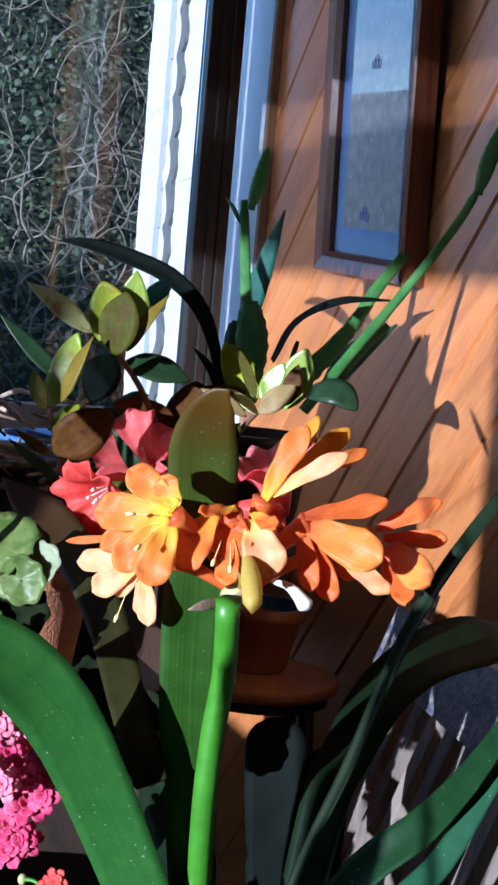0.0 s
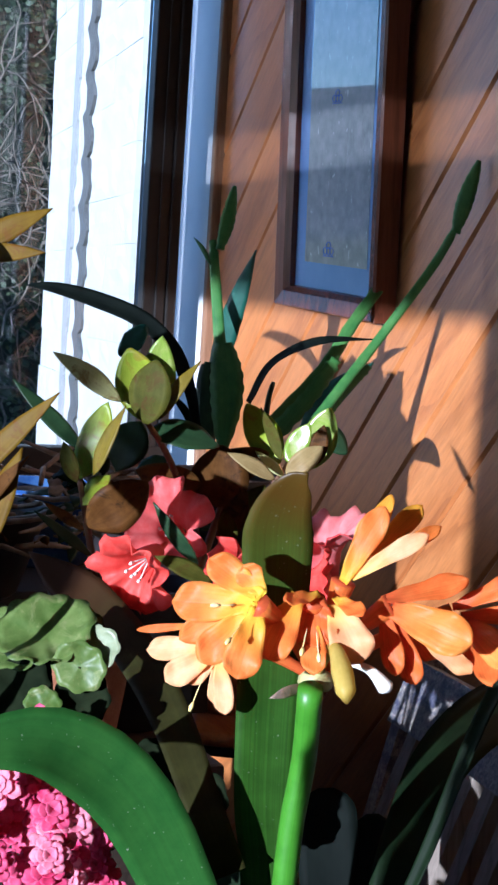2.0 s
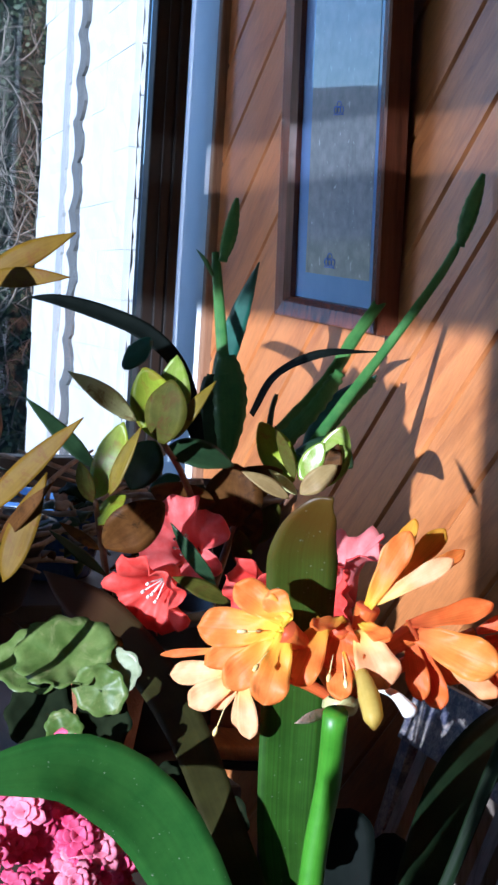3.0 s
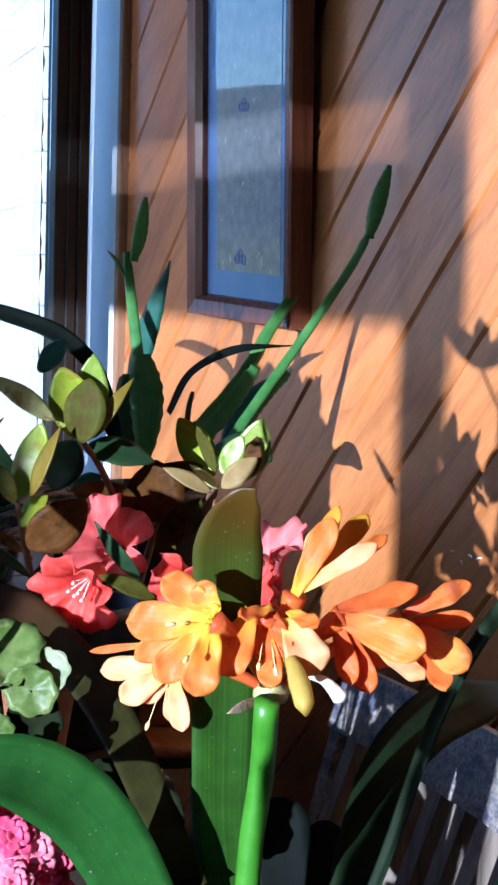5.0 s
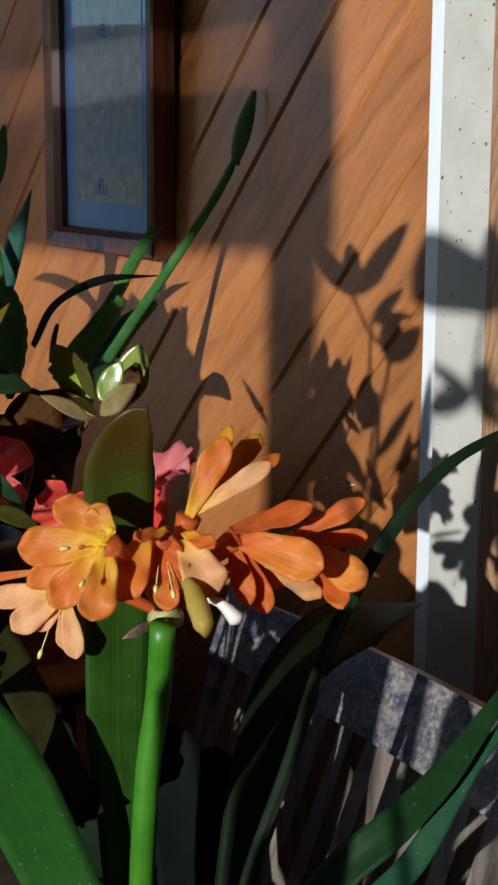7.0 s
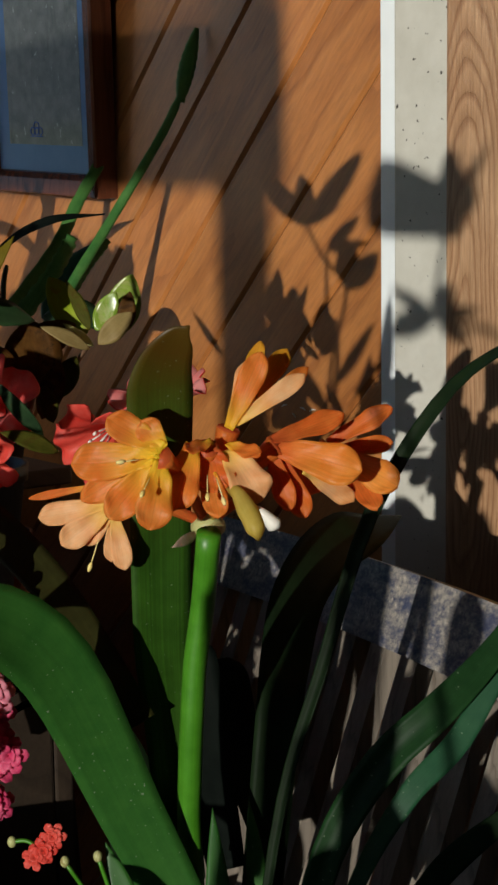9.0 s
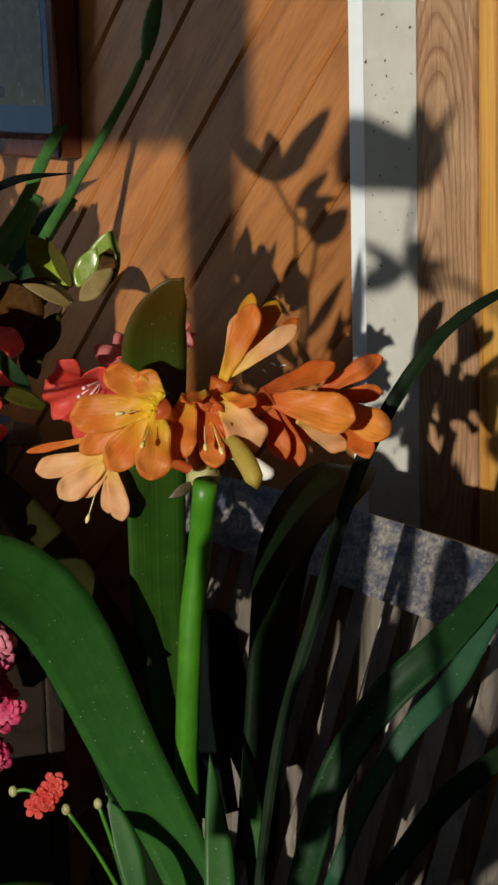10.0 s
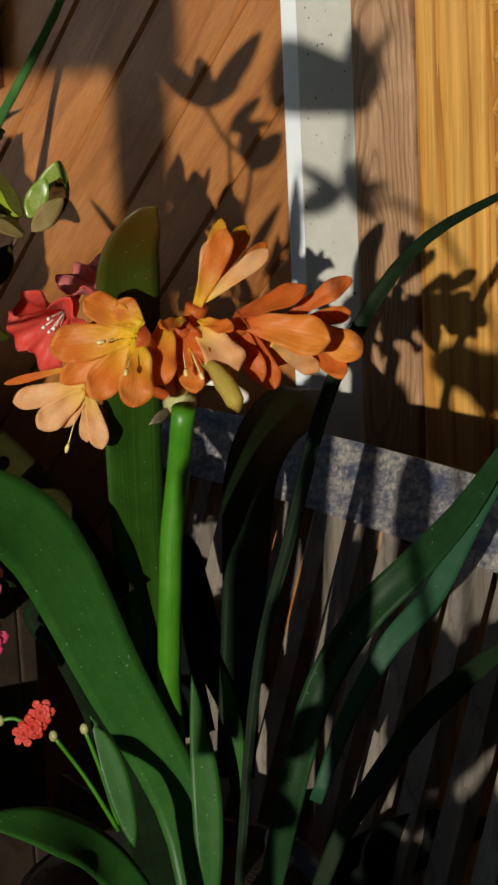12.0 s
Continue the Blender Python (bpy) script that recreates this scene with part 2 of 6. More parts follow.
M_TEPAL_OPEN = leaf_mat("open_clivia_tepal", (0.93, 0.28, 0.036), (0.98, 0.45, 0.105), 0.42, 0.55, 0.28, tip=(1.0, 0.78, 0.05), veins=16, gloss=0.3, relief=0.35, throat=0.6)
M_TEPAL_PALE = leaf_mat("pale_apricot_tepal", (0.90, 0.42, 0.15), (0.95, 0.60, 0.31), 0.5, 0.4, 0.2, tip=(0.9, 0.62, 0.12), veins=16, gloss=0.25)
# Deeper orange petals, with some of the shade on them put into colour.
M_TEPAL_DEEP = leaf_mat("deep_orange_shaded_tepal", (0.82, 0.165, 0.024), (0.92, 0.29, 0.055), 0.42, 0.5, 0.32, tip=(0.72, 0.14, 0.04), veins=16, gloss=0.25, relief=0.35)
M_TEPAL_OUTER = leaf_mat("outer_face_of_orange_tepal", (0.88, 0.26, 0.03), (0.95, 0.39, 0.07), 0.42, 0.4, 0.3, tip=(0.75, 0.17, 0.04), veins=16, gloss=0.25, relief=0.3)
M_TEPAL_GOLD = leaf_mat("golden_inner_tepal", (0.84, 0.40, 0.025), (0.92, 0.52, 0.05), 0.45, 0.55, 0.3, veins=16, gloss=0.25)
M_STAMEN = plain("stamen", (0.85, 0.6, 0.1), (0.85, 0.75, 0.4), 0.6)
M_DIM = wood("dark_stained_timber", (0.05, 0.03, 0.02), (0.10, 0.06, 0.04), (0.13, 0.08, 0.05), axis="z", ring=8)
M_RH_GREEN = leaf_mat("waxy_green_leaf", (0.26, 0.37, 0.012), (0.42, 0.50, 0.035), 0.36, 0.28, 0.35, veins=10, gloss=0.35, blotch=(0.30, 0.25, 0.02))
M_RH_YELLOW = leaf_mat("yellowing_leaf", (0.17, 0.13, 0.008), (0.30, 0.22, 0.016), 0.42, 0.42, 0.3, veins=10, gloss=0.3, blotch=(0.2, 0.10, 0.015))
M_RH_PALE = leaf_mat("pale_green_leaf", (0.48, 0.48, 0.17), (0.62, 0.62, 0.30), 0.42, 0.18, 0.25, veins=10, gloss=0.35, blotch=(0.25, 0.17, 0.05))
M_RH_BROWN = leaf_mat("coppery_leaf", (0.095, 0.038, 0.008), (0.19, 0.085, 0.02), 0.5, 0.45, 0.45, veins=10, gloss=0.12, blotch=(0.05, 0.025, 0.01))
M_RH_GLOSSY = leaf_mat("glossy_pale_green_leaf", (0.24, 0.38, 0.03), (0.40, 0.52, 0.10), 0.24, 0.3, 0.3, veins=10, gloss=0.7, blotch=(0.40, 0.44, 0.14))
M_RH_OLIVE = leaf_mat("olive_leaf", (0.07, 0.075, 0.010), (0.13, 0.125, 0.02), 0.55, 0.35, 0.35, veins=10, gloss=0.06, blotch=(0.09, 0.05, 0.012))
M_RH_TAN = leaf_mat("tan_leaf", (0.34, 0.23, 0.08), (0.48, 0.36, 0.15), 0.45, 0.4, 0.3, veins=10, gloss=0.2)
M_RH_GOLD = leaf_mat("golden_brown_leaf", (0.15, 0.085, 0.006), (0.23, 0.14, 0.012), 0.5, 0.35, 0.3, veins=10, gloss=0.12, blotch=(0.16, 0.07, 0.01))
M_RH_DARK = leaf_mat("dark_green_leaf", (0.014, 0.035, 0.014), (0.03, 0.065, 0.024), 0.38, 0.15, 0.3, veins=8, gloss=0.3)
M_TEAL = leaf_mat("blue_green_flat_stem", (0.012, 0.07, 0.05), (0.025, 0.11, 0.075), 0.42, 0.15, 0.15, veins=6)
M_CACTUS = leaf_mat("green_cactus_stem", (0.04, 0.145, 0.034), (0.085, 0.21, 0.05), 0.42, 0.12, 0.35, veins=9, gloss=0.3)
M_RED = leaf_mat("coral_red_petal", (0.82, 0.05, 0.035), (0.92, 0.17, 0.13), 0.45, 0.45, 0.15, veins=10, gloss=0.25)
M_CORAL = leaf_mat("coral_pink_petal", (0.82, 0.10, 0.09), (0.90, 0.28, 0.26), 0.45, 0.45, 0.15, veins=10, gloss=0.25)
M_PINK = leaf_mat("salmon_pink_petal", (0.86, 0.20, 0.20), (0.93, 0.40, 0.38), 0.45, 0.45, 0.15, tip=(0.82, 0.05, 0.05), veins=10, gloss=0.25, throat=0.72)
M_MAGENTA = leaf_mat("magenta_pink_petal", (0.72, 0.035, 0.15), (0.88, 0.19, 0.34), 0.5, 0.35, 0.1, veins=6, gloss=0.3)
M_PALEPINK = leaf_mat("pale_pink_petal", (0.86, 0.22, 0.34), (0.92, 0.42, 0.50), 0.5, 0.35, 0.1, veins=6, gloss=0.3)
M_SCALLOP = leaf_mat("pale_fleshy_leaf", (0.075, 0.14, 0.022), (0.19, 0.26, 0.07), 0.4, 0.25, 0.2, veins=6, gloss=0.3, blotch=(0.24, 0.28, 0.10))
# Whitish copy of the leaf green: a sunlit highlight put into the colour.
M_SCALLOP_PALE = leaf_mat("sunlit_pale_fleshy_leaf", (0.26, 0.32, 0.16), (0.46, 0.50, 0.34), 0.35, 0.25, 0.2, veins=6, gloss=0.4)
# Very dark copy: the shade on the lower leaves put into colour.
M_SCALLOP_SHADED = leaf_mat("shade_darkened_fleshy_leaf", (0.008, 0.012, 0.006), (0.016, 0.022, 0.010), 0.7, 0.03, 0.1, veins=6, gloss=0.0)
M_STEM = plain("woody_stem", (0.09, 0.04, 0.02), (0.20, 0.10, 0.05), 0.6, 90, 0.4)
M_TWIG = plain("dry_twig", (0.18, 0.12, 0.08), (0.42, 0.32, 0.24), 0.8, 60, 0.5)
M_TERRACOTTA = plain("terracotta", (0.42, 0.16, 0.07), (0.55, 0.24, 0.12), 0.8, 120, 0.7)
M_ORANGEPOT = plain("orange_glazed_clay", (0.36, 0.13, 0.05), (0.46, 0.18, 0.075), 0.4, 30, 0.15)
M_BLUEGLAZE = plain("cobalt_glaze", (0.02, 0.06, 0.22), (0.10, 0.20, 0.42), 0.2, 40, 0.1)
M_BLACKPLASTIC = plain("black_plastic", (0.012, 0.012, 0.013), (0.025, 0.025, 0.026), 0.45, 50, 0.1)
M_SOIL = plain("potting_soil", (0.02, 0.013, 0.009), (0.06, 0.04, 0.028), 0.95, 80, 1.0)
M_STOOL = wood("orange_stool_timber", (0.50, 0.16, 0.045), (0.66, 0.25, 0.08), (0.74, 0.33, 0.12), axis="x", ring=12, rough=0.35, vary=0.05)
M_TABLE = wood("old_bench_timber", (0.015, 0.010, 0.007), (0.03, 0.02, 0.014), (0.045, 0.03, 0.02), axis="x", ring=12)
M_WHITEANTHER = plain("white_fleshy_bud", (0.78, 0.74, 0.66), (0.88, 0.85, 0.78), 0.4)
M_GAP_LIGHT = leaf_mat("sunlit_gap_orange", (0.50, 0.20, 0.04), (0.66, 0.32, 0.08), 0.5, 0.4, 0.2, veins=5, gloss=0.2)
M_BUD = leaf_mat("yellow_green_bud", (0.62, 0.44, 0.06), (0.76, 0.58, 0.14), 0.45, 0.45, 0.2, veins=8, gloss=0.3)
# The mount's blue also carries sky reflected in the glass.
M_MAT = plain("picture_mount_with_reflected_blue", (0.12, 0.24, 0.52), (0.15, 0.28, 0.58), 0.8, 20, 0.05)
M_PRINT = plain("tan_printed_paper", (0.20, 0.22, 0.23), (0.33, 0.345, 0.345), 0.8, 55, 0.05, detail=8)
nt = M_PRINT.node_tree          # pale marks and dark figures on the paper
b = nt.nodes["Principled BSDF"]
paper = b.inputs["Base Color"].links[0].from_socket
paper = mix(nt, paper, (0.05, 0.06, 0.06), ramp(nt, noise_of(nt, coords(nt, (14, 1, 5)), 2.2, 5, 0.6), ((0.58, (0, 0, 0)), (0.70, (0.4, 0.4, 0.4)))))
paper = mix(nt, paper, (0.62, 0.66, 0.66), ramp(nt, noise_of(nt, coords(nt, (2, 1, 1)), 62, 3, 0.6), ((0.66, (0, 0, 0)), (0.71, (0.8, 0.8, 0.8)))))
nt.links.new(paper, b.inputs["Base Color"])
for m in (M_MAT, M_PRINT):      # under glass
    b = m.node_tree.nodes["Principled BSDF"]
    b.inputs["Coat Weight"].default_value, b.inputs["Coat IOR"].default_value, b.inputs["Coat Roughness"].default_value = 1.0, 3.1, 0.02
M_INK = plain("blue_ink", (0.03, 0.09, 0.42), (0.05, 0.13, 0.52), 0.7)
M_GRASS = plain("grass", (0.03, 0.06, 0.015), (0.07, 0.11, 0.03), 0.9, 8, 0.5)
M_HILL = plain("distant_hill", (0.07, 0.10, 0.13), (0.13, 0.17, 0.20), 0.9, 0.02, 0.1)
M_HEDGE = leaf_mat("hedge_leaf", (0.03, 0.048, 0.022), (0.075, 0.105, 0.05), 0.6, 0.2, 0.1, veins=4)
M_BRANCH = plain("tan_branch", (0.095, 0.08, 0.062), (0.23, 0.195, 0.155), 0.8, 40, 0.5)
M_SHADE_WALL = plain("shade_wall_render", (0.3, 0.29, 0.27), (0.4, 0.38, 0.35), 0.9, 6, 0.2)

# ---- building helpers ----
WHERE = {}


def thing(name, at, label, category, group="", kind=""):
    """A top-level Empty at its base."""
    ob = new(name)
    ob.location = at
    ob.empty_display_size = 0.02
    WHERE[ob.name] = Vector(at)
    return tagged(ob, label, category, group, kind)


def part(name, bm, material, parent=None, label="", smooth=True):
    """Link a bmesh, given in world coordinates, as one mesh under its parent."""
    base = WHERE[parent.name] if parent else Vector((0, 0, 0))
    bmesh.ops.recalc_face_normals(bm, faces=bm.faces)
    if base.length:
        bmesh.ops.translate(bm, verts=bm.verts, vec=-base)
    me = bpy.data.meshes.new(name)
    bm.to_mesh(me)
    bm.free()
    me.materials.append(material)
    if smooth:
        me.shade_smooth()
    ob = new(name, me)
    if parent:
        ob.parent = parent
    WHERE[ob.name] = base
    if label:
        ob["label"] = label
    return ob


def mesh_thing(name, bm, material, label, category, group="", kind="", smooth=False):
    return tagged(part(name, bm, material, None, "", smooth), label, category, group, kind)


def box(lo, hi, bevel=0.0, bm=None, segments=2):
    bm = bm or bmesh.new()
    fresh = bmesh.ops.create_cube(bm, size=1)["verts"]
    for v in fresh:
        v.co = Vector([lo[i] + (v.co[i] + 0.5) * (hi[i] - lo[i]) for i in range(3)])
    if bevel:
        edges = list({e for v in fresh for e in v.link_edges})
        bmesh.ops.bevel(bm, geom=edges, offset=bevel, segments=segments, affect="EDGES", profile=0.6)
    return bm


def curve_at(points, s):
    """Catmull-Rom through a few control points, s from 0 to 1."""
    p = [Vector(q) for q in points]
    if len(p) == 2:
        return p[0].lerp(p[1], s)
    n = len(p) - 1
    i = min(int(s * n), n - 1)
    u = s * n - i
    a = p[i - 1] if i else p[0] * 2 - p[1]
    d = p[i + 2] if i + 2 <= n else p[n] * 2 - p[n - 1]
    b, c = p[i], p[i + 1]
    return 0.5 * ((2 * b) + (c - a) * u + (2 * a - 5 * b + 4 * c - d) * u * u + (3 * b - a - 3 * c + d) * u ** 3)


def along(points, n):
    pos = [curve_at(points, i / n) for i in range(n + 1)]
    tan = []
    for i in range(n + 1):
        t = pos[min(i + 1, n)] - pos[max(i - 1, 0)]
        tan.append(t.normalized() if t.length > 1e-9 else Vector((0, 0, 1)))
    return pos, tan


def strap(s):
    """Width of a strap leaf along its length."""
    return min(1.0, 0.62 + 0.6 * s) * (1 - max(0.0, (s - 0.86) / 0.145) ** 2) ** 0.5


def sword(s):
    """Even width that narrows to a blunt point."""
    return min(1.0, 0.62 + 0.62 * s) * max(0.04, 1 - max(0.0, (s - 0.66) / 0.34) ** 1.35)


def strap_long(s):
    return min(1.0, 0.5 + 0.8 * s) * max(0.02, 1 - max(0.0, (s - 0.45) / 0.55) ** 1.7)


def oval(s):
    return max(0.03, math.sin(math.pi * min(1, s * 0.97 + 0.02)) ** 0.72)


def obovate(s):
    return max(0.05, (0.28 + 0.72 * min(1, s / 0.62) ** 1.3) * (1 - max(0.0, (s - 0.68) / 0.32) ** 2.3) ** 0.5) if s < 1 else 0.12


def arched(s):
    """Even width, then a long point."""
    return min(1.0, 0.6 + 0.6 * s) * max(0.03, 1 - max(0.0, (s - 0.72) / 0.28) ** 1.6)


def ribbon(s):
    """Narrow foot, even middle, short point."""
    return min(1.0, 0.35 + 1.3 * s) * max(0.03, 1 - max(0.0, (s - 0.6) / 0.4) ** 2.0)


def lance(s):
    return max(0.02, math.sin(math.pi * min(1, s ** 0.8)) ** 0.9)


def blade(points, width, face=(0.85, -0.5, 0.15), shape=strap, fold=0.15, thick=0.0012, n=22, across=6, wave=0.0, twist=0.0, bm=None, curl=0.0, scallop=0.0):
    """A leaf or petal: a solid ribbon along a curve, facing one way, folded along its midrib."""
    bm = bm or bmesh.new()
    uv = bm.loops.layers.uv.verify()
    pos, tan = along(points, n)
    face = Vector(face).normalized()
    top, bot = [], []
    for i in range(n + 1):
        s = i / n
        side = tan[i].cross(face)
        if side.length < 1e-4:
            side = tan[i].orthogonal()
        side.normalize()
        if twist:
            side = Matrix.Rotation(radians(twist) * s, 3, tan[i]) @ side
        up = side.cross(tan[i]).normalized()
        w = width * 0.5 * shape(s) * (1 + scallop * math.sin(s * n * 1.7))
        rt, rb = [], []
        for j in range(across + 1):
            a = 2 * j / across - 1
            lift = fold * abs(a) ** 1.4 * w + wave * width * math.sin(s * 15 + a * 2.2) * abs(a) - curl * w * (s ** 2) * a * a
            p = pos[i] + side * (a * w) + up * lift
            th = thick * (1 - 0.7 * a * a)
            rt.append(bm.verts.new(p + up * th))
            rb.append(bm.verts.new(p - up * th))
        top.append(rt)
        bot.append(rb)

    def quad(vs, uvs):
        f = bm.faces.new(vs)
        for l, c in zip(f.loops, uvs):
            l[uv].uv = c
    for i in range(n):
        for j in range(across):
            c = [(j / across, i / n), ((j + 1) / across, i / n), ((j + 1) / across, (i + 1) / n), (j / across, (i + 1) / n)]
            quad((top[i][j], top[i][j + 1], top[i + 1][j + 1], top[i + 1][j]), c)
            quad((bot[i][j + 1], bot[i][j], bot[i + 1][j], bot[i + 1][j + 1]), (c[1], c[0], c[3], c[2]))
        for j, k in ((0, 0), (across, 1)):
            c = [(k, i / n), (k, i / n), (k, (i + 1) / n), (k, (i + 1) / n)]
            quad((top[i][j], bot[i][j], bot[i + 1][j], top[i + 1][j]) if j else (bot[i][j], top[i][j], top[i + 1][j], bot[i + 1][j]), c)
    for i in (0, n):
        for j in range(across):
            quad((top[i][j], bot[i][j], bot[i][j + 1], top[i][j + 1]), [(j / across, i / n)] * 4)
    return bm


def tube(points, radii, n=14, sides=10, bm=None, flat=1.0, face=(0.85, -0.5, 0.1)):
    """A tapering round or flattened stem along a curve."""
    bm = bm or bmesh.new()
    uv = bm.loops.layers.uv.verify()
    pos, tan = along(points, n)
    rings = []
    for i in range(n + 1):
        s = i / n
        k = s * (len(radii) - 1)
        a = min(int(k), len(radii) - 2)
        r = radii[a] + (radii[a + 1] - radii[a]) * (k - a)
        side = tan[i].cross(Vector(face)).normalized()
        up = side.cross(tan[i])
        rings.append([bm.verts.new(pos[i] + side * (math.cos(q) * r) + up * (math.sin(q) * r * flat)) for q in [2 * math.pi * j / sides for j in range(sides)]])
    for i in range(n):
        for j in range(sides):
            f = bm.faces.new((rings[i][j], rings[i][(j + 1) % sides], rings[i + 1][(j + 1) % sides], rings[i + 1][j]))
            for l, c in zip(f.loops, ((j / sides, i / n), ((j + 1) / sides, i / n), ((j + 1) / sides, (i + 1) / n), (j / sides, (i + 1) / n))):
                l[uv].uv = c
    bm.faces.new(rings[0][::-1])
    bm.faces.new(rings[-1])
    return bm


def lathe(centre, profile, sides=40, bm=None):
    """Turned form: (radius, height) pairs round a vertical axis; closed if the profile returns to the axis."""
    bm = bm or bmesh.new()
    c = Vector(centre)
    rings = []
    for r, z in profile:
        if r < 1e-5:
            rings.append([bm.verts.new(c + Vector((0, 0, z)))])
        else:
            rings.append([bm.verts.new(c + Vector((math.cos(2 * math.pi * j / sides) * r, math.sin(2 * math.pi * j / sides) * r, z))) for j in range(sides)])
    for a, b in zip(rings, rings[1:]):
        for j in range(sides):
            k = (j + 1) % sides
            if len(a) == 1:
                bm.faces.new((a[0], b[j], b[k]))
            elif len(b) == 1:
                bm.faces.new((a[j], a[k], b[0]))
            else:
                bm.faces.new((a[j], a[k], b[k], b[j]))
    return bm

# ---- outside the west window ----
ground = mesh_thing("ground", box((-900, -900, -0.55), (900, 900, -0.4)), M_GRASS, "grassy ground running to the horizon", "ground", kind="structure")


def rough_block(at, along_dir, out_dir, x0, x1, z0, z1, seed, depth=0.03, jag=0.004):
    """A rock-faced block on a wall: from x0 to x1 along it, z0 to z1 high, with a chipped outline."""
    rnd = random.Random(seed)
    bm = bmesh.new()
    nx, nz = 5, 4
    lean = rnd.uniform(-0.0025, 0.0025)
    at, u, o = Vector(at), Vector(along_dir), Vector(out_dir)

    def spot(x, z, y):
        return at + u * x + o * y + Vector((0, 0, z))
    front, back = [], []
    for k in range(nz + 1):
        fr, bk = [], []
        for j in range(nx + 1):
            rim = j in (0, nx) or k in (0, nz)
            x = x0 + (x1 - x0) * j / nx + (rnd.uniform(-jag, jag) if j in (0, nx) else 0)
            z = z0 + (z1 - z0) * k / nz
            fr.append(bm.verts.new(spot(x, z, depth + lean - (0.0025 if rim else rnd.uniform(-0.004, 0.004)))))
            bk.append(bm.verts.new(spot(x, z, -0.01)))
        front.append(fr)
        back.append(bk)
    for k in range(nz):
        for j in range(nx):
            bm.faces.new((front[k][j], front[k][j + 1], front[k + 1][j + 1], front[k + 1][j]))
    loop = [(0, j) for j in range(nx)] + [(k, nx) for k in range(nz)] + [(nz, j) for j in range(nx, 0, -1)] + [(k, 0) for k in range(nz, 0, -1)]
    for p, q in zip(loop, loop[1:] + loop[:1]):
        bm.faces.new((front[p[0]][p[1]], back[p[0]][p[1]], back[q[0]][q[1]], front[q[0]][q[1]]))
    return bm


wing = thing("house_wing", (-2.6, 1.4, -0.4), "white painted rough block wall of the neighbouring house", "building")
CORNER, FAR = Vector((-1.70, 0.452, -0.4)), Vector((-3.30, 0.675, -0.4))
along_s = (FAR - CORNER).normalized()
out_s = Vector((along_s.y, -along_s.x, 0))
if out_s.y > 0:
    out_s = -out_s
along_e = -out_s
out_e = -along_s
bm = bmesh.new()
foot = [CORNER - out_s * 0.02 + along_s * 0.02, FAR - out_s * 0.02 - along_s * 0.02, FAR - out_s * 2.5, CORNER - out_s * 2.5 + along_s * 0.02]
lo = [bm.verts.new(p) for p in foot]
hi = [bm.verts.new(p + Vector((0, 0, 4.2))) for p in foot]
for k in range(4):
    bm.faces.new((lo[k - 1], lo[k], hi[k], hi[k - 1]))
bm.faces.new(hi)
bm.faces.new(lo[::-1])
part("wall", bm, M_BRICK, wing, smooth=False)
COURSE = 0.1365
length_s = (FAR - CORNER).length
for k in range(7, 25):
    z = k * COURSE
    x, n = 0.0, 0
    while x < length_s - 0.02:
        w = (0.2 if k % 2 else 0.4) if n == 0 else 0.4
        x1 = min(x + w, length_s + random.uniform(-0.012, 0.012))
        part("brick", rough_block(CORNER, along_s, out_s, x + 0.0003, x1 - 0.0003, z + 0.0003, z + COURSE - 0.0003, 40 * k + n, 0.012), M_BRICK, wing, smooth=False)
        x += w
        n += 1
    for n in range(3):
        w0 = 0.0 if n == 0 else (0.4 if k % 2 else 0.2) + (n - 1) * 0.4
        w1 = (0.4 if k % 2 else 0.2) + n * 0.4
        part("brick", rough_block(CORNER, along_e, out_e, w0 + 0.014, w1 - 0.0015, z + 0.0015, z + COURSE - 0.0015, 900 + 40 * k + n, 0.012), M_BRICK, wing, smooth=False)
def ragged_shadow_strip(at, half, depth, seed, sway):
    """An upright grey strip for a ragged shadow line, its sides following the chipped block ends."""
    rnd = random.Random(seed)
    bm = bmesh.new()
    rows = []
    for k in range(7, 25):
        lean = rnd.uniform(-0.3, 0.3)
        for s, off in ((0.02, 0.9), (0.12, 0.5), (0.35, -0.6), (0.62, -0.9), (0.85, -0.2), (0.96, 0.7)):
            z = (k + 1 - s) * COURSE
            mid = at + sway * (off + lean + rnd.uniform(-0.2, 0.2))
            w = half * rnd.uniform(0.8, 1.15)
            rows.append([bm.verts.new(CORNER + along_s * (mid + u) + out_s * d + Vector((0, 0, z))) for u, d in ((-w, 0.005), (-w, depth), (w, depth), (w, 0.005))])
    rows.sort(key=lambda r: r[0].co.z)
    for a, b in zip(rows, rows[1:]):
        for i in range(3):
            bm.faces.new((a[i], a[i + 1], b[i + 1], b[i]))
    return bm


# Grey strips put the shadow lines on the blocks into colour and shape.
M_SHADOW_GREY = plain("shadow_grey", (0.085, 0.085, 0.083), (0.13, 0.13, 0.127), 0.9, 30, 0.5)
M_SHADOW_PALE = plain("pale_shadow_grey", (0.30, 0.30, 0.295), (0.36, 0.36, 0.35), 0.9, 30, 0.3)
part("shadow_strip", ragged_shadow_strip(0.765, 0.062, 0.021, 3, 0.035), M_SHADOW_GREY, wing, "ragged grey strip standing in for a shadow on the blocks", smooth=False)
part("shadow_strip", ragged_shadow_strip(1.03, 0.045, 0.019, 5, 0.004), M_SHADOW_PALE, wing, "pale grey strip standing in for a soft shadow line", smooth=False)

# tangled hedge in shade
hedge = thing("hedge", (-5.2, 1.2, -0.4), "tangled shady hedge of bare branches and dark leaves", "hedge")
bm = bmesh.new()
rnd = random.Random(4)
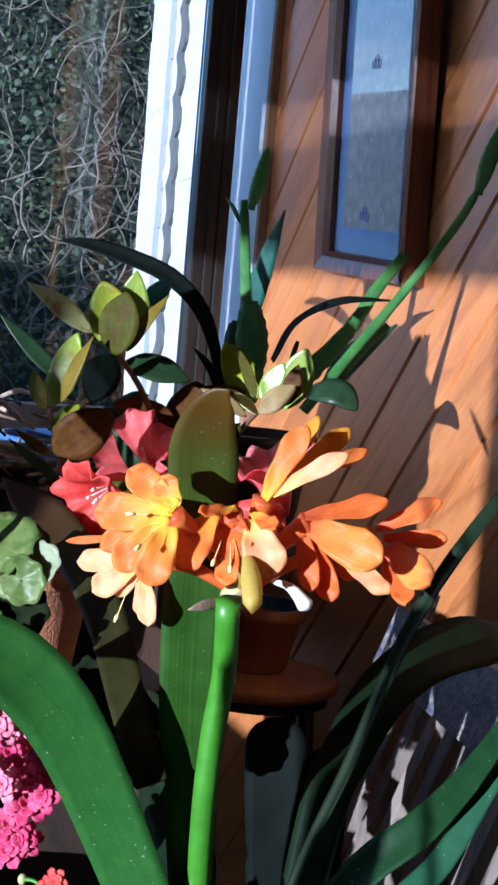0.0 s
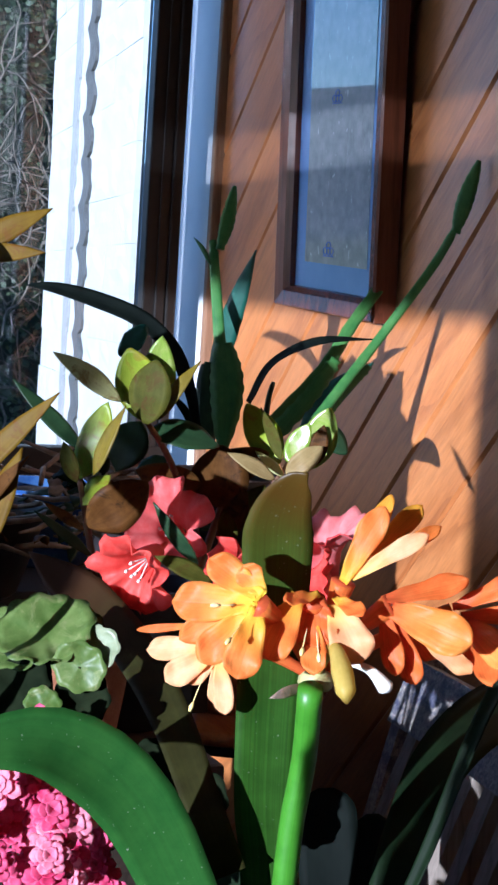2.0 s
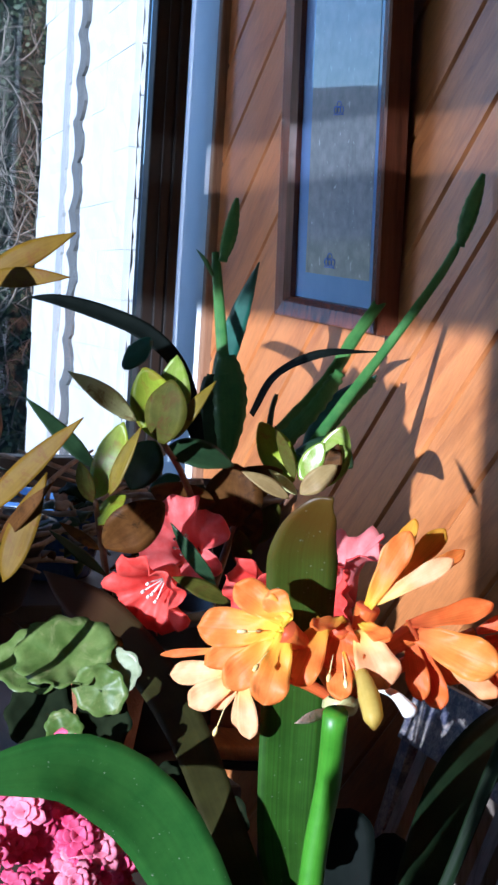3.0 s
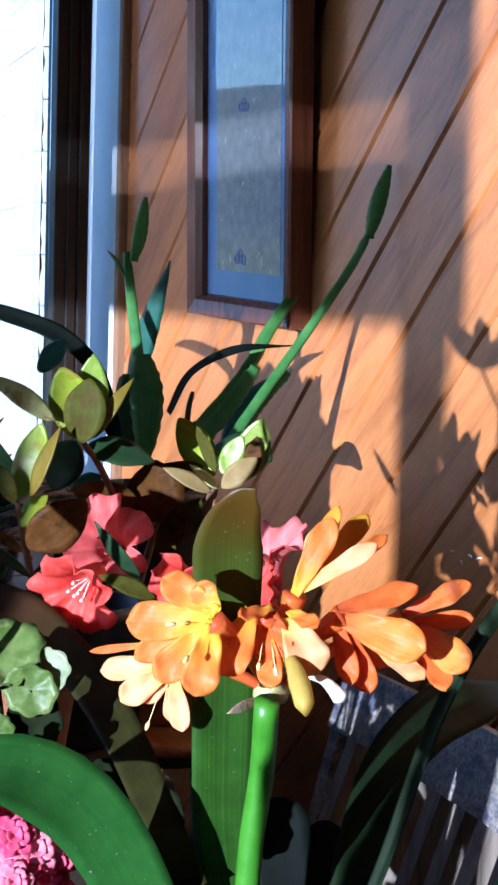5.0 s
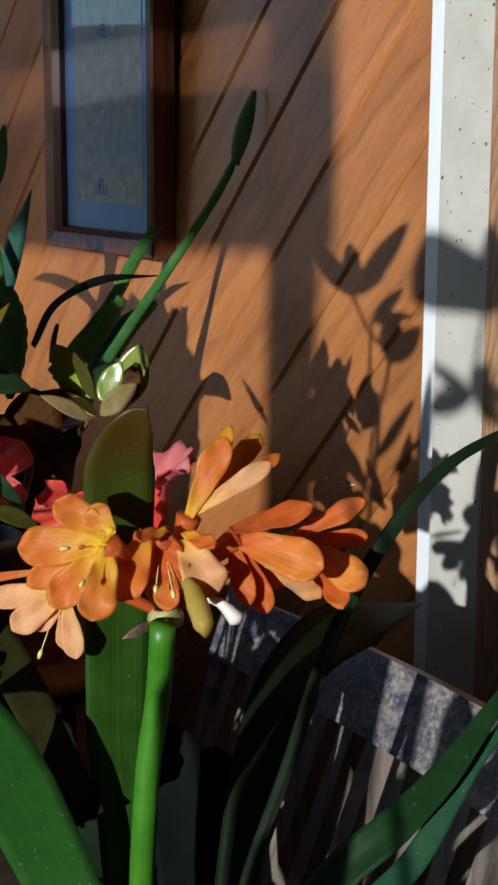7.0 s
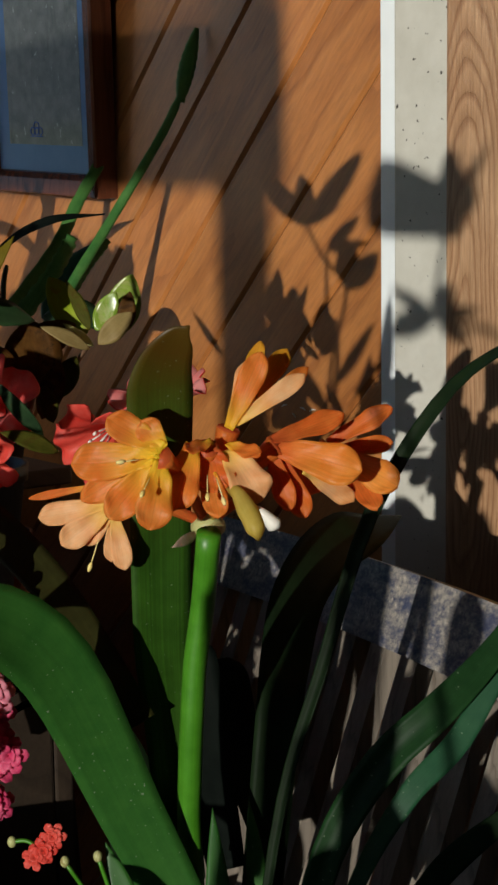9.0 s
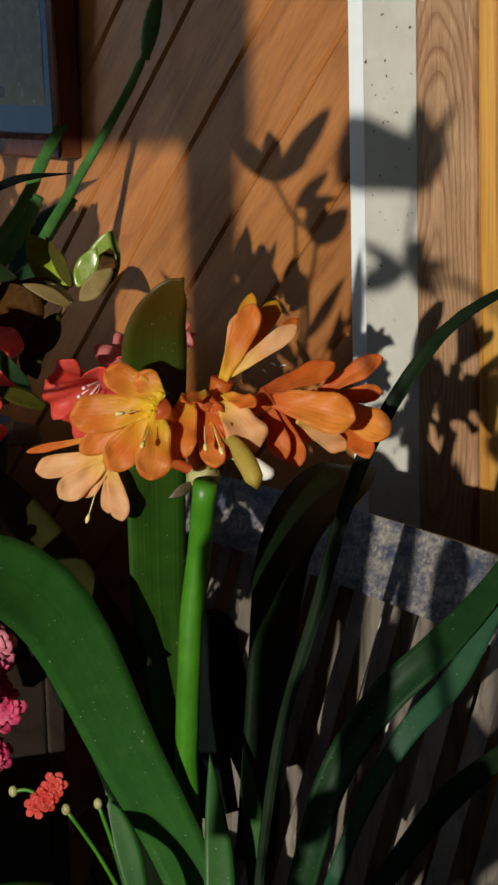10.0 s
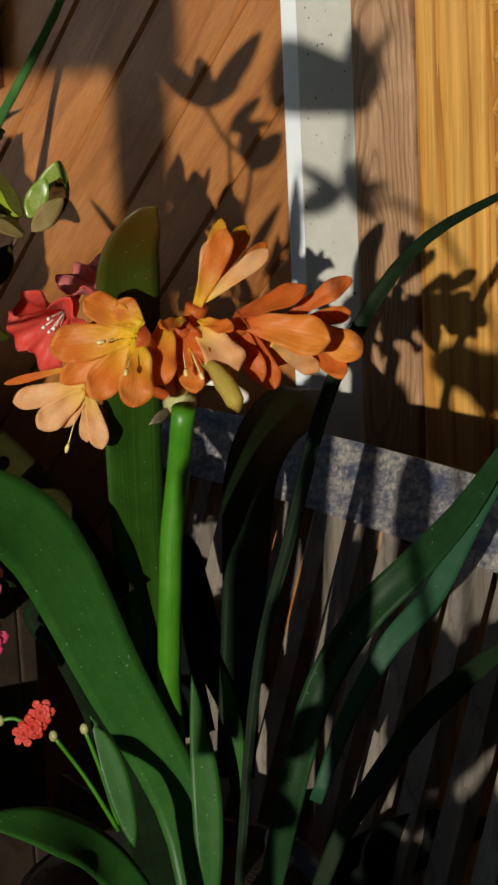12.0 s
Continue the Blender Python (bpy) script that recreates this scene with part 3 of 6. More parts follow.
for k in range(420):
    y0, x0 = rnd.uniform(-0.2, 2.0), rnd.uniform(-5.4, -4.6)
    z0 = rnd.uniform(0.2, 2.3)
    a = rnd.uniform(-1.0, 1.0)
    pts = [(x0, y0, z0)]
    for i in range(5):
        a += rnd.uniform(-0.85, 0.85)
        st = rnd.uniform(0.05, 0.13)
        q = pts[-1]
        pts.append((q[0] + rnd.uniform(-0.06, 0.06), q[1] + math.sin(a) * st, q[2] + math.cos(a) * st))
    r = rnd.choice((0.002, 0.003, 0.004, 0.005, 0.007))
    tube(pts, (r, r * 0.8, r * 0.3), n=14, sides=5, bm=bm, face=(1, 0.1, 0))
tagged(part("branches", bm, M_BRANCH, hedge, "bare tan branches"), kind="stuff")
bm = bmesh.new()
for k in range(30000):
    p = Vector((rnd.uniform(-5.7, -4.5), rnd.uniform(-0.6, 2.2), rnd.uniform(-0.3, 3.2)))
    if noise.noise(p * 2.3) < -0.12 or (p.x > -4.95 and noise.noise(p * 1.7 + Vector((9, 0, 0))) < 0.05):
        continue
    d = Vector((rnd.uniform(-1, 1), rnd.uniform(-1, 1), rnd.uniform(-1, 0.6))).normalized() * rnd.uniform(0.022, 0.05)
    s = d.cross(Vector((1, rnd.uniform(-0.5, 0.5), rnd.uniform(-0.5, 0.5)))).normalized() * d.length * 0.3
    vs = [bm.verts.new(q) for q in (p, p + d * 0.5 + s, p + d, p + d * 0.5 - s)]
    bm.faces.new(vs)
tagged(part("leaves", bm, M_HEDGE, hedge, "dark hedge leaves"), kind="stuff")
# Near-black backing: the hedge's inner shade put into a plain box.
part("hedge_backing", box((-6.6, -0.8, -0.4), (-5.8, 3.2, 3.6)), plain("hedge_shade_dark", (0.006, 0.010, 0.007), (0.025, 0.035, 0.02), 0.9, 14, 1.0), hedge, "dark box standing in for the shade deep in the hedge", smooth=False)
# Unseen wall added in the sun's path; it shades the lower hedge.
mesh_thing("unseen_shade_wall", box((-4.2, -5.4, -0.4), (-0.15, -5.2, 1.95)), M_SHADE_WALL, "plain rendered wall out of view, added to shade the hedge", "wall", kind="structure")

# far ridge seen in the glass
bm = bmesh.new()
prev = None
for k in range(60):
    a = radians(150 + k * 2.2)
    r = 420
    h = 41 + 6 * noise.noise((k * 0.21, 0, 0)) + 2 * noise.noise((k * 0.8, 3, 0))
    cur = (bm.verts.new((math.cos(a) * r, math.sin(a) * r, -0.5)), bm.verts.new((math.cos(a) * (r + 60), math.sin(a) * (r + 60), h)), bm.verts.new((math.cos(a) * (r + 160), math.sin(a) * (r + 160), -0.5)))
    if prev:
        bm.faces.new((prev[0], cur[0], cur[1], prev[1]))
        bm.faces.new((prev[1], cur[1], cur[2], prev[2]))
    prev = cur
mesh_thing("backdrop", bm, M_HILL, "distant wooded ridge against the sky", "hill", kind="structure")

# ---- room ----
WALL_END = 1.17       # the boarded wall runs from the corner to the white trim
ROOM_X, ROOM_Y, ROOM_Z = 4.2, -3.0, 2.75


def wall_with_hole(name, lo, hi, hole_lo, hole_hi, axis, material, label):
    """A wall box with one opening; axis is its thin direction (0 or 1)."""
    o = 1 - axis
    bm = bmesh.new()

    def piece(a0, a1, z0, z1):
        l, h = list(lo), list(hi)
        l[o], h[o], l[2], h[2] = a0, a1, z0, z1
        if a1 - a0 > 0.005:
            box(l, h, bm=bm)
    piece(lo[o], hole_lo[0], lo[2], hi[2])
    piece(hole_hi[0], hi[o], lo[2], hi[2])
    piece(hole_lo[0], hole_hi[0], lo[2], hole_lo[1])
    piece(hole_lo[0], hole_hi[0], hole_hi[1], hi[2])
    return mesh_thing(name, bm, material, label, "wall", kind="structure")


floor = mesh_thing("floor", box((-0.12, ROOM_Y - 0.12, -0.1), (ROOM_X + 0.12, 0.12, 0)), M_FLOOR, "timber floor of the sunroom", "floor", kind="structure")
ceiling = mesh_thing("ceiling", box((-0.12, ROOM_Y - 0.12, ROOM_Z), (ROOM_X + 0.12, 0.12, ROOM_Z + 0.1)), M_DIM, "dark timber ceiling", "ceiling", kind="structure")
mesh_thing("wall_east", box((ROOM_X, ROOM_Y, 0), (ROOM_X + 0.12, 0, ROOM_Z)), M_DIM, "dark stained timber wall", "wall", kind="structure")
wall_west = wall_with_hole("wall_west", (-0.12, ROOM_Y, 0), (0, 0, ROOM_Z), (-2.998, 0.88), (-0.012, 2.6), 0, M_DIM, "dark timber wall round the wide window")
wall_south = wall_with_hole("wall_south", (0, ROOM_Y - 0.12, 0), (ROOM_X, ROOM_Y, ROOM_Z), (0.002, 0.82), (3.4, 2.62), 1, M_DIM, "dark timber wall with large sunny windows")
# Unseen pieces added to hold back sky light; the corner opening stays tall.
mesh_thing("wall_pier", box((0.45, ROOM_Y - 0.12, 0.8205), (1.0, ROOM_Y - 0.0005, 2.6195)), M_DIM, "unseen dark wall piece between the windows, added to cut sky light", "wall", kind="structure")
mesh_thing("wall_lintel", box((1.0005, ROOM_Y - 0.12, 2.3), (3.3995, ROOM_Y - 0.0005, 2.6195)), M_DIM, "unseen dark wall piece over the windows, added to cut sky light", "wall", kind="structure")
wall_north = mesh_thing("wall_north", box((-0.12, 0.012, 0), (ROOM_X, 0.12, ROOM_Z)), M_GROOVE, "wall clad in diagonal cedar boards", "wall", kind="structure")

# south windows, unseen: frame, mullion, added blind over the upper part of one light
win_s = thing("window_2", (2.5, ROOM_Y - 0.06, 0.82), "large unseen window with dark frame and an added blind", "window", kind="structure")
for a, b in (((0.002, -3.09, 0.82), (0.4495, -3.03, 0.85)), ((1.0005, -3.09, 0.82), (3.4, -3.03, 0.85)), ((0.002, -3.09, 2.58), (0.4495, -3.03, 2.618)), ((1.0005, -3.09, 2.26), (3.4, -3.03, 2.3)), ((3.36, -3.09, 0.85), (3.4, -3.03, 2.26)), ((2.65, -3.09, 0.85), (2.725, -3.03, 2.26)), ((1.0005, -3.09, 0.85), (1.03, -3.03, 2.26)), ((1.6005, -3.09, 0.85), (1.64, -3.03, 2.26))):
    part("window_frame", box(a, b, 0.004), M_BRONZE, win_s, smooth=False)
M_BLIND = plain("shading_blind", (0.35, 0.32, 0.27), (0.42, 0.39, 0.33), 0.9, 60, 0.2)
blind = thing("unseen_blind", (1.8, -2.98, 1.59), "unseen blind added to shade the upper boards, slit for a faint band", "blind")
# Thin slits are cut to throw a faint, soft light band on the boards.
for z0, z1 in ((1.59, 1.797), (1.802, 1.8205), (1.8255, 1.844), (1.849, 2.32)):
    part("blind_cloth", box((1.62, -2.985, z0), (2.725, -2.981, z1)), M_BLIND, blind, smooth=False)
part("blind_roller", tube(((1.6, -2.975, 2.33), (2.74, -2.975, 2.33)), (0.022, 0.022), n=2, sides=16), M_WHITE, blind)

# west window: reveal, dark frame, pane
mesh_thing("trim", box((-0.24, -0.0125, 0.9), (0.008, 0.0115, 2.7), 0.003), M_WHITE, "white painted window lining in the corner", "trim", kind="structure")
mesh_thing("trim", box((0.004, -0.0155, 0.0), (0.02, 0.011, 2.4), 0.004), wood("corner_bead", (0.22, 0.10, 0.05), (0.36, 0.2, 0.11), (0.42, 0.25, 0.14)), "thin timber corner bead beside the boards", "trim", kind="structure")
win_w = thing("window_1", (0, -0.06, 0.88), "window in a dark bronze aluminium frame", "window", kind="structure")
part("window_frame", box((-0.045, -0.118, 0.88), (0.0, -0.0635, 2.6), 0.003), M_BRONZE, win_w, smooth=False)
part("window_frame", box((0.0005, -0.098, 0.99), (0.006, -0.082, 2.6), 0.002), M_BRONZE, win_w, smooth=False)
part("window_frame", box((0.0005, -0.0805, 0.99), (0.010, -0.0635, 2.6), 0.003), M_BRONZE, win_w, smooth=False)
part("window_frame", box((-0.04, -2.99, 0.88), (0.012, -0.1185, 0.985), 0.004), M_BRONZE, win_w, smooth=False)
part("window_frame", box((-0.04, -2.99, 2.52), (0.012, -0.1185, 2.6), 0.004), M_BRONZE, win_w, smooth=False)
pane = part("pane", box((-0.024, -2.96, 0.98), (-0.02, -0.12, 2.53)), M_GLASS, win_w, smooth=False)
pane.visible_shadow = False

# diagonal boards, one by one
BOARD_STEP = 0.1583     # spacing of the joints measured up the wall


def clip(poly, inside, cut):
    out = []
    for i, p in enumerate(poly):
        q = poly[i - 1]
        if inside(p) != inside(q):
            out.append(cut(q, p))
        if inside(p):
            out.append(p)
    return out


def board(c0, c1, x0, x1, z0, z1):
    """A bevelled board between the lines z - x = c0 and c1, cut to the wall."""
    def shape(c0, c1):
        poly = [(x0 - 1, x0 - 1 + c0), (x1 + 1, x1 + 1 + c0), (x1 + 1, x1 + 1 + c1), (x0 - 1, x0 - 1 + c1)]
        for k, v, sign in ((0, x0, 1), (0, x1, -1), (1, z0, 1), (1, z1, -1)):
            def inside(p):
                return sign * (p[k] - v) > 0

            def cut(p, q):
                u = (v - p[k]) / (q[k] - p[k])
                return tuple(p[i] + (q[i] - p[i]) * u for i in (0, 1))
            poly = clip(poly, inside, cut)
            if not poly:
                return None
        return poly
    back, front = shape(c0, c1), shape(c0 + 0.0060, c1 - 0.0060)
    if not back or not front or len(back) != len(front) or len(back) < 3:
        return None
    bm = bmesh.new()
    mid = shape(c0, c1)
    a = [bm.verts.new((p[0], 0.0118, p[1])) for p in back]
    b = [bm.verts.new((p[0], 0.0038, p[1])) for p in mid]
    f = [bm.verts.new((p[0], 0.0, p[1])) for p in front]
    for lo, hi in ((a, b), (b, f)):
        for i in range(len(lo)):
            bm.faces.new((lo[i - 1], lo[i], hi[i], hi[i - 1]))
    bm.faces.new(f)
    bm.faces.new(a[::-1])
    return bm


c = 0.0245 - 8 * BOARD_STEP
while c < 2.5:
    bm = board(c + 0.0004, c + BOARD_STEP - 0.0004, 0.0205, WALL_END - 0.001, 0.01, ROOM_Z - 0.01)
    if bm:
        part("board", bm, M_BOARD, wall_north, smooth=False)
    c += BOARD_STEP

# flecks of paint on the boards
for a, b in (((0.992, 0.000, 0.974), (1.002, 0.000, 0.977)), ((1.012, 0.000, 0.968), (1.018, 0.000, 0.964)), ((1.027, 0.000, 0.976), (1.036, 0.000, 0.974)), ((1.043, 0.000, 0.973), (1.054, 0.000, 0.976))):
    a, b = Vector(a) - Vector((0, 0.0008, 0)), Vector(b) - Vector((0, 0.0008, 0))
    part("paint_fleck", tube((a, (a + b) / 2 + Vector((0, 0, 0.001)), b), (0.0004, 0.0011, 0.0005), n=6, sides=6), M_WHITE, wall_north, "white paint fleck")

# door surround beyond the boards
mesh_thing("trim", box((WALL_END, -0.004, 0.0), (1.2055, 0.0115, ROOM_Z), 0.002), M_WHITE, "narrow white painted cover strip", "trim", kind="structure")
mesh_thing("trim", box((1.206, -0.017, 0.0), (1.291, 0.0115, ROOM_Z), 0.003), M_CREAM, "cream painted board with flaking specks", "trim", kind="structure")
mesh_thing("trim", box((1.2915, -0.026, 0.0), (1.371, 0.0115, ROOM_Z), 0.005), M_ROUGHPINE, "rough brown pine upright with swirling grain", "trim", kind="structure")
door = thing("door_1", (1.42, 0, 0), "varnished orange pine louvred door", "door", kind="structure")
part("stile", box((1.377, -0.026, 0.02), (1.4615, 0.0115, 2.2), 0.004), M_PINE, door, smooth=False)
part("stile", box((2.02, -0.026, 0.02), (2.105, 0.0115, 2.2), 0.004), M_PINE, door, smooth=False)
part("bead", box((1.462, -0.021, 0.1), (1.469, 0.0115, 2.1), 0.002), M_PINE, door, smooth=False)
slat_shape = [(-0.024, 0.0), (-0.019, -0.006), (0.009, 0.034), (0.004, 0.042)]
slat_mesh = None
for k in range(40):
    z = 0.12 + k * 0.0478
    if slat_mesh is None:
        bm = bmesh.new()
        a = [bm.verts.new((1.4695, y, z + h)) for y, h in slat_shape]
        b = [bm.verts.new((2.0195, y, z + h)) for y, h in slat_shape]
        for i in range(4):
            bm.faces.new((a[i - 1], a[i], b[i], b[i - 1]))
        bm.faces.new(a[::-1])
        bm.faces.new(b)
        first = part("slat", bm, M_PINE, door, smooth=False)
        slat_mesh = first.data
    else:
        ob = new("slat", slat_mesh)
        ob.parent = door
        ob.location.z = k * 0.0478

# ---- clivia in the foreground ----
def tongue(s):
    return max(0.06, (0.36 + 0.64 * min(1, s / 0.6) ** 1.0) * (1 - max(0.0, (s - 0.5) / 0.5) ** 2.4) ** 0.55) if s < 1 else 0.1


def petal(flower, throat, tip, width, material, face=(0.8, -0.6, 0.05), bow=0.08, cup=0.32, start=None):
    """One tepal from the throat to its tip, bowed outwards."""
    throat, tip, f = Vector(start or throat), Vector(tip), Vector(face).normalized()
    run = (tip - throat).length
    pts = (throat, throat.lerp(tip, 0.35) - f * (run * bow), throat.lerp(tip, 0.75) - f * (run * bow * 0.8), tip)
    return part("tepal", blade(pts, width, face=face, shape=tongue, fold=cup, thick=0.0006, n=20, across=8, curl=0.16, wave=0.085), material, flower)


def clivia_flower(plant, hub, throat, petals, stamens=(), label="orange trumpet flower"):
    """A trumpet flower: a stalk from the hub, tepals by their tips, stamens by their ends."""
    hub, throat = Vector(hub), Vector(throat)
    flower = part("flower", tube((hub, (hub + throat) / 2 + Vector((0, 0, 0.006)), throat), (0.003, 0.0045, 0.008), n=10, sides=10), M_TEPAL_DEEP, plant, label)
    for row in petals:
        petal(flower, throat, *row)
    if stamens:
        bm = bmesh.new()
        for tip in stamens:
            tip = Vector(tip)
            d = (tip - throat).normalized()
            tube((throat.lerp(tip, 0.6), throat.lerp(tip, 0.8), tip), (0.0002, 0.0004, 0.0004), n=6, sides=5, bm=bm)
            tube((tip, tip + d * 0.003, tip + d * 0.006), (0.0008, 0.0016, 0.0009), n=4, sides=6, bm=bm)
        part("stamen_tuft", bm, M_STAMEN, flower, "yellow stamens")
    return flower


clivia = thing("clivia_plant", (1.66, -0.585, 0.62), "potted clivia with orange trumpet flowers and strap leaves", "plant")
HUB = (1.640, -0.568, 1.001)
part("scape", tube(((1.634, -0.572, 0.600), (1.612, -0.567, 0.770), (1.619, -0.571, 0.826), (1.627, -0.574, 0.868), (1.632, -0.574, 0.908), (1.641, -0.573, 0.951), (1.660, -0.581, 1.000)), (0.0082, 0.0082, 0.0080, 0.0080), n=24, sides=14), M_SCAPE, clivia, "bright green flower stalk")
part("leaf", blade(((1.597, -0.561, 0.741), (1.599, -0.571, 0.815), (1.600, -0.576, 0.875), (1.607, -0.584, 0.926), (1.622, -0.592, 1.063), (1.631, -0.596, 1.100), (1.648, -0.595, 1.123), (1.657, -0.591, 1.132)), 0.045, face=(0.96, -0.26, 0.05), fold=0.12, shape=sword, n=34), M_CLIVIA_STREAK, clivia, "streaked leaf with an olive brown tip")
part("leaf", blade(((1.661, -0.586, 0.614), (1.630, -0.576, 0.707), (1.614, -0.620, 0.819), (1.629, -0.677, 0.922), (1.635, -0.731, 0.964), (1.638, -0.782, 0.967), (1.636, -0.833, 0.955)), 0.057, face=(0.8, -0.55, 0.35), fold=0.1, shape=strap_long), M_CLIVIA, clivia)
OR, PA, OP, OD, OX, OG = M_TEPAL, M_TEPAL_PALE, M_TEPAL_OPEN, M_TEPAL_DEEP, M_TEPAL_OUTER, M_TEPAL_GOLD
# wide open flower
clivia_flower(clivia, HUB, (1.673, -0.626, 1.055), (
    ((1.632, -0.664, 1.050), 0.0259, OP, (0.75, -0.6, 0.3), 0.06, 0.32),
    ((1.652, -0.650, 1.079), 0.0208, OP, (0.7, -0.6, 0.45), 0.04, 0.32, (1.674, -0.624, 1.060)),
    ((1.664, -0.633, 1.077), 0.0174, OP, (0.6, -0.7, 0.4), 0.04, 0.32, (1.674, -0.623, 1.060)),
    ((1.634, -0.659, 1.027), 0.0184, OP, (0.75, -0.65, -0.1), 0.08, 0.32),
    ((1.660, -0.656, 1.019), 0.0221, OP, (0.8, -0.6, 0.0), 0.06, 0.32, (1.672, -0.627, 1.052)),
    ((1.682, -0.641, 1.013), 0.0238, OP, (0.9, -0.4, 0.1), -0.06, 0.32, (1.673, -0.625, 1.052))), ((1.669, -0.648, 1.054), (1.690, -0.649, 1.039)))
# fading pale flower below it
clivia_flower(clivia, HUB, (1.618, -0.628, 1.019), (
    ((1.582, -0.660, 1.009), 0.0164, PA, (0.8, -0.5, 0.35), 0.06, 0.32),
    ((1.596, -0.652, 0.992), 0.0184, PA, (0.8, -0.6, 0.05), 0.05, 0.32, (1.618, -0.628, 1.015)),
    ((1.602, -0.638, 0.991), 0.0121, PA, (0.8, -0.6, 0.05), 0.05, 0.32, (1.618, -0.626, 1.014)),
    ((1.621, -0.620, 0.975), 0.0141, PA, (0.8, -0.6, 0.05), 0.05, 0.32, (1.619, -0.626, 1.013)),
    ((1.609, -0.623, 0.979), 0.0107, PA, (0.8, -0.6, 0.05), 0.05, 0.32, (1.619, -0.626, 1.013)),
    ((1.588, -0.670, 1.023), 0.0056, OR, (0.8, -0.6, 0.05), 0.04, 0.32, (1.615, -0.633, 1.031))), ((1.608, -0.637, 0.980),), "fading pale apricot flower")
# hanging flower in the middle
clivia_flower(clivia, HUB, (1.668, -0.587, 1.056), (
    ((1.676, -0.618, 1.022), 0.0249, OR, (0.75, -0.65, 0.1), -0.06, 0.32, (1.664, -0.595, 1.058)),
    ((1.678, -0.589, 1.029), 0.0299, OD, (0.85, -0.5, 0.1), 0.05, 0.32, (1.668, -0.586, 1.058)),
    ((1.687, -0.592, 1.015), 0.0169, OR, (0.8, -0.6, 0.05), 0.02, 0.32, (1.668, -0.587, 1.045)),
    ((1.693, -0.566, 1.022), 0.0279, PA, (0.9, -0.4, 0.2), -0.1, 0.32, (1.673, -0.575, 1.054)),
    ((1.698, -0.568, 1.053), 0.0121, OR, (0.7, -0.4, 0.6), 0.04, 0.32, (1.673, -0.575, 1.058)),
    ((1.679, -0.611, 1.058), 0.0121, OR, (0.6, -0.4, 0.7), 0.05, 0.32, (1.669, -0.584, 1.060))), ((1.689, -0.602, 1.032), (1.692, -0.593, 1.029)))
# deeper orange flower turned away
clivia_flower(clivia, HUB, (1.678, -0.539, 1.054), (
    ((1.687, -0.491, 1.071), 0.0162, OD, (0.7, -0.5, 0.5), 0.05, 0.32, (1.675, -0.544, 1.057)),
    ((1.724, -0.508, 1.039), 0.0272, OX, (0.85, -0.5, 0.2), -0.08, 0.32, (1.678, -0.539, 1.052)),
    ((1.689, -0.538, 1.013), 0.0152, OD, (0.85, -0.5, -0.2), 0.06, 0.32, (1.676, -0.543, 1.052)),
    ((1.685, -0.522, 1.006), 0.0168, OD, (0.8, -0.6, 0.05), 0.05, 0.32, (1.679, -0.536, 1.045)),
    ((1.690, -0.486, 1.013), 0.0156, PA, (0.75, -0.5, -0.4), 0.05, 0.32, (1.685, -0.523, 1.038)),
    ((1.673, -0.499, 1.019), 0.0214, OD, (0.8, -0.6, 0.05), 0.04, 0.32, (1.682, -0.530, 1.052))), ())
# deep orange flower beyond it
clivia_flower(clivia, HUB, (1.667, -0.489, 1.045), (
    ((1.700, -0.461, 1.074), 0.0149, OD, (0.7, -0.5, 0.5), 0.05, 0.32, (1.667, -0.489, 1.050)),
    ((1.685, -0.447, 1.048), 0.0130, OD, (0.8, -0.6, 0.05), 0.04, 0.32, (1.669, -0.484, 1.045)),
    ((1.718, -0.472, 1.025), 0.0230, OX, (0.85, -0.5, 0.1), -0.1, 0.32, (1.670, -0.480, 1.041)),
    ((1.712, -0.484, 1.011), 0.0174, OD, (0.8, -0.6, 0.05), 0.05, 0.32, (1.672, -0.477, 1.039)),
    ((1.683, -0.476, 1.015), 0.0186, OD, (0.8, -0.6, 0.05), 0.05, 0.32, (1.670, -0.480, 1.037))), ())
# upright trumpet
clivia_flower(clivia, HUB, (1.657, -0.562, 1.065), (
    ((1.666, -0.541, 1.113), 0.0175, OR, (0.8, -0.6, 0.1), -0.05, 0.32),
    ((1.645, -0.526, 1.118), 0.0122, OG, (0.6, -0.7, 0.2), 0.05, 0.32, (1.659, -0.557, 1.073)),
    ((1.644, -0.503, 1.111), 0.0145, OG, (0.8, -0.6, 0.05), 0.05, 0.32, (1.662, -0.551, 1.079)),
    ((1.681, -0.518, 1.098), 0.0126, PA, (0.8, -0.5, 0.3), -0.07, 0.32, (1.659, -0.557, 1.068)),
    ((1.654, -0.494, 1.099), 0.0101, OR, (0.8, -0.6, 0.05), 0.04, 0.32, (1.664, -0.544, 1.079)),
    ((1.654, -0.543, 1.107), 0.0120, PA, (0.7, -0.7, 0.1), -0.04, 0.32, (1.658, -0.559, 1.072))), ())

# ---- framed picture on the boards ----
PX0, PX1, PZ0, PZ1 = 0.333, 0.650, 1.227, 2.02     # outer edges
picture = thing("framed_picture", ((PX0 + PX1) / 2, -0.001, PZ0), "tall narrow glazed print in a dark red timber frame", "picture")


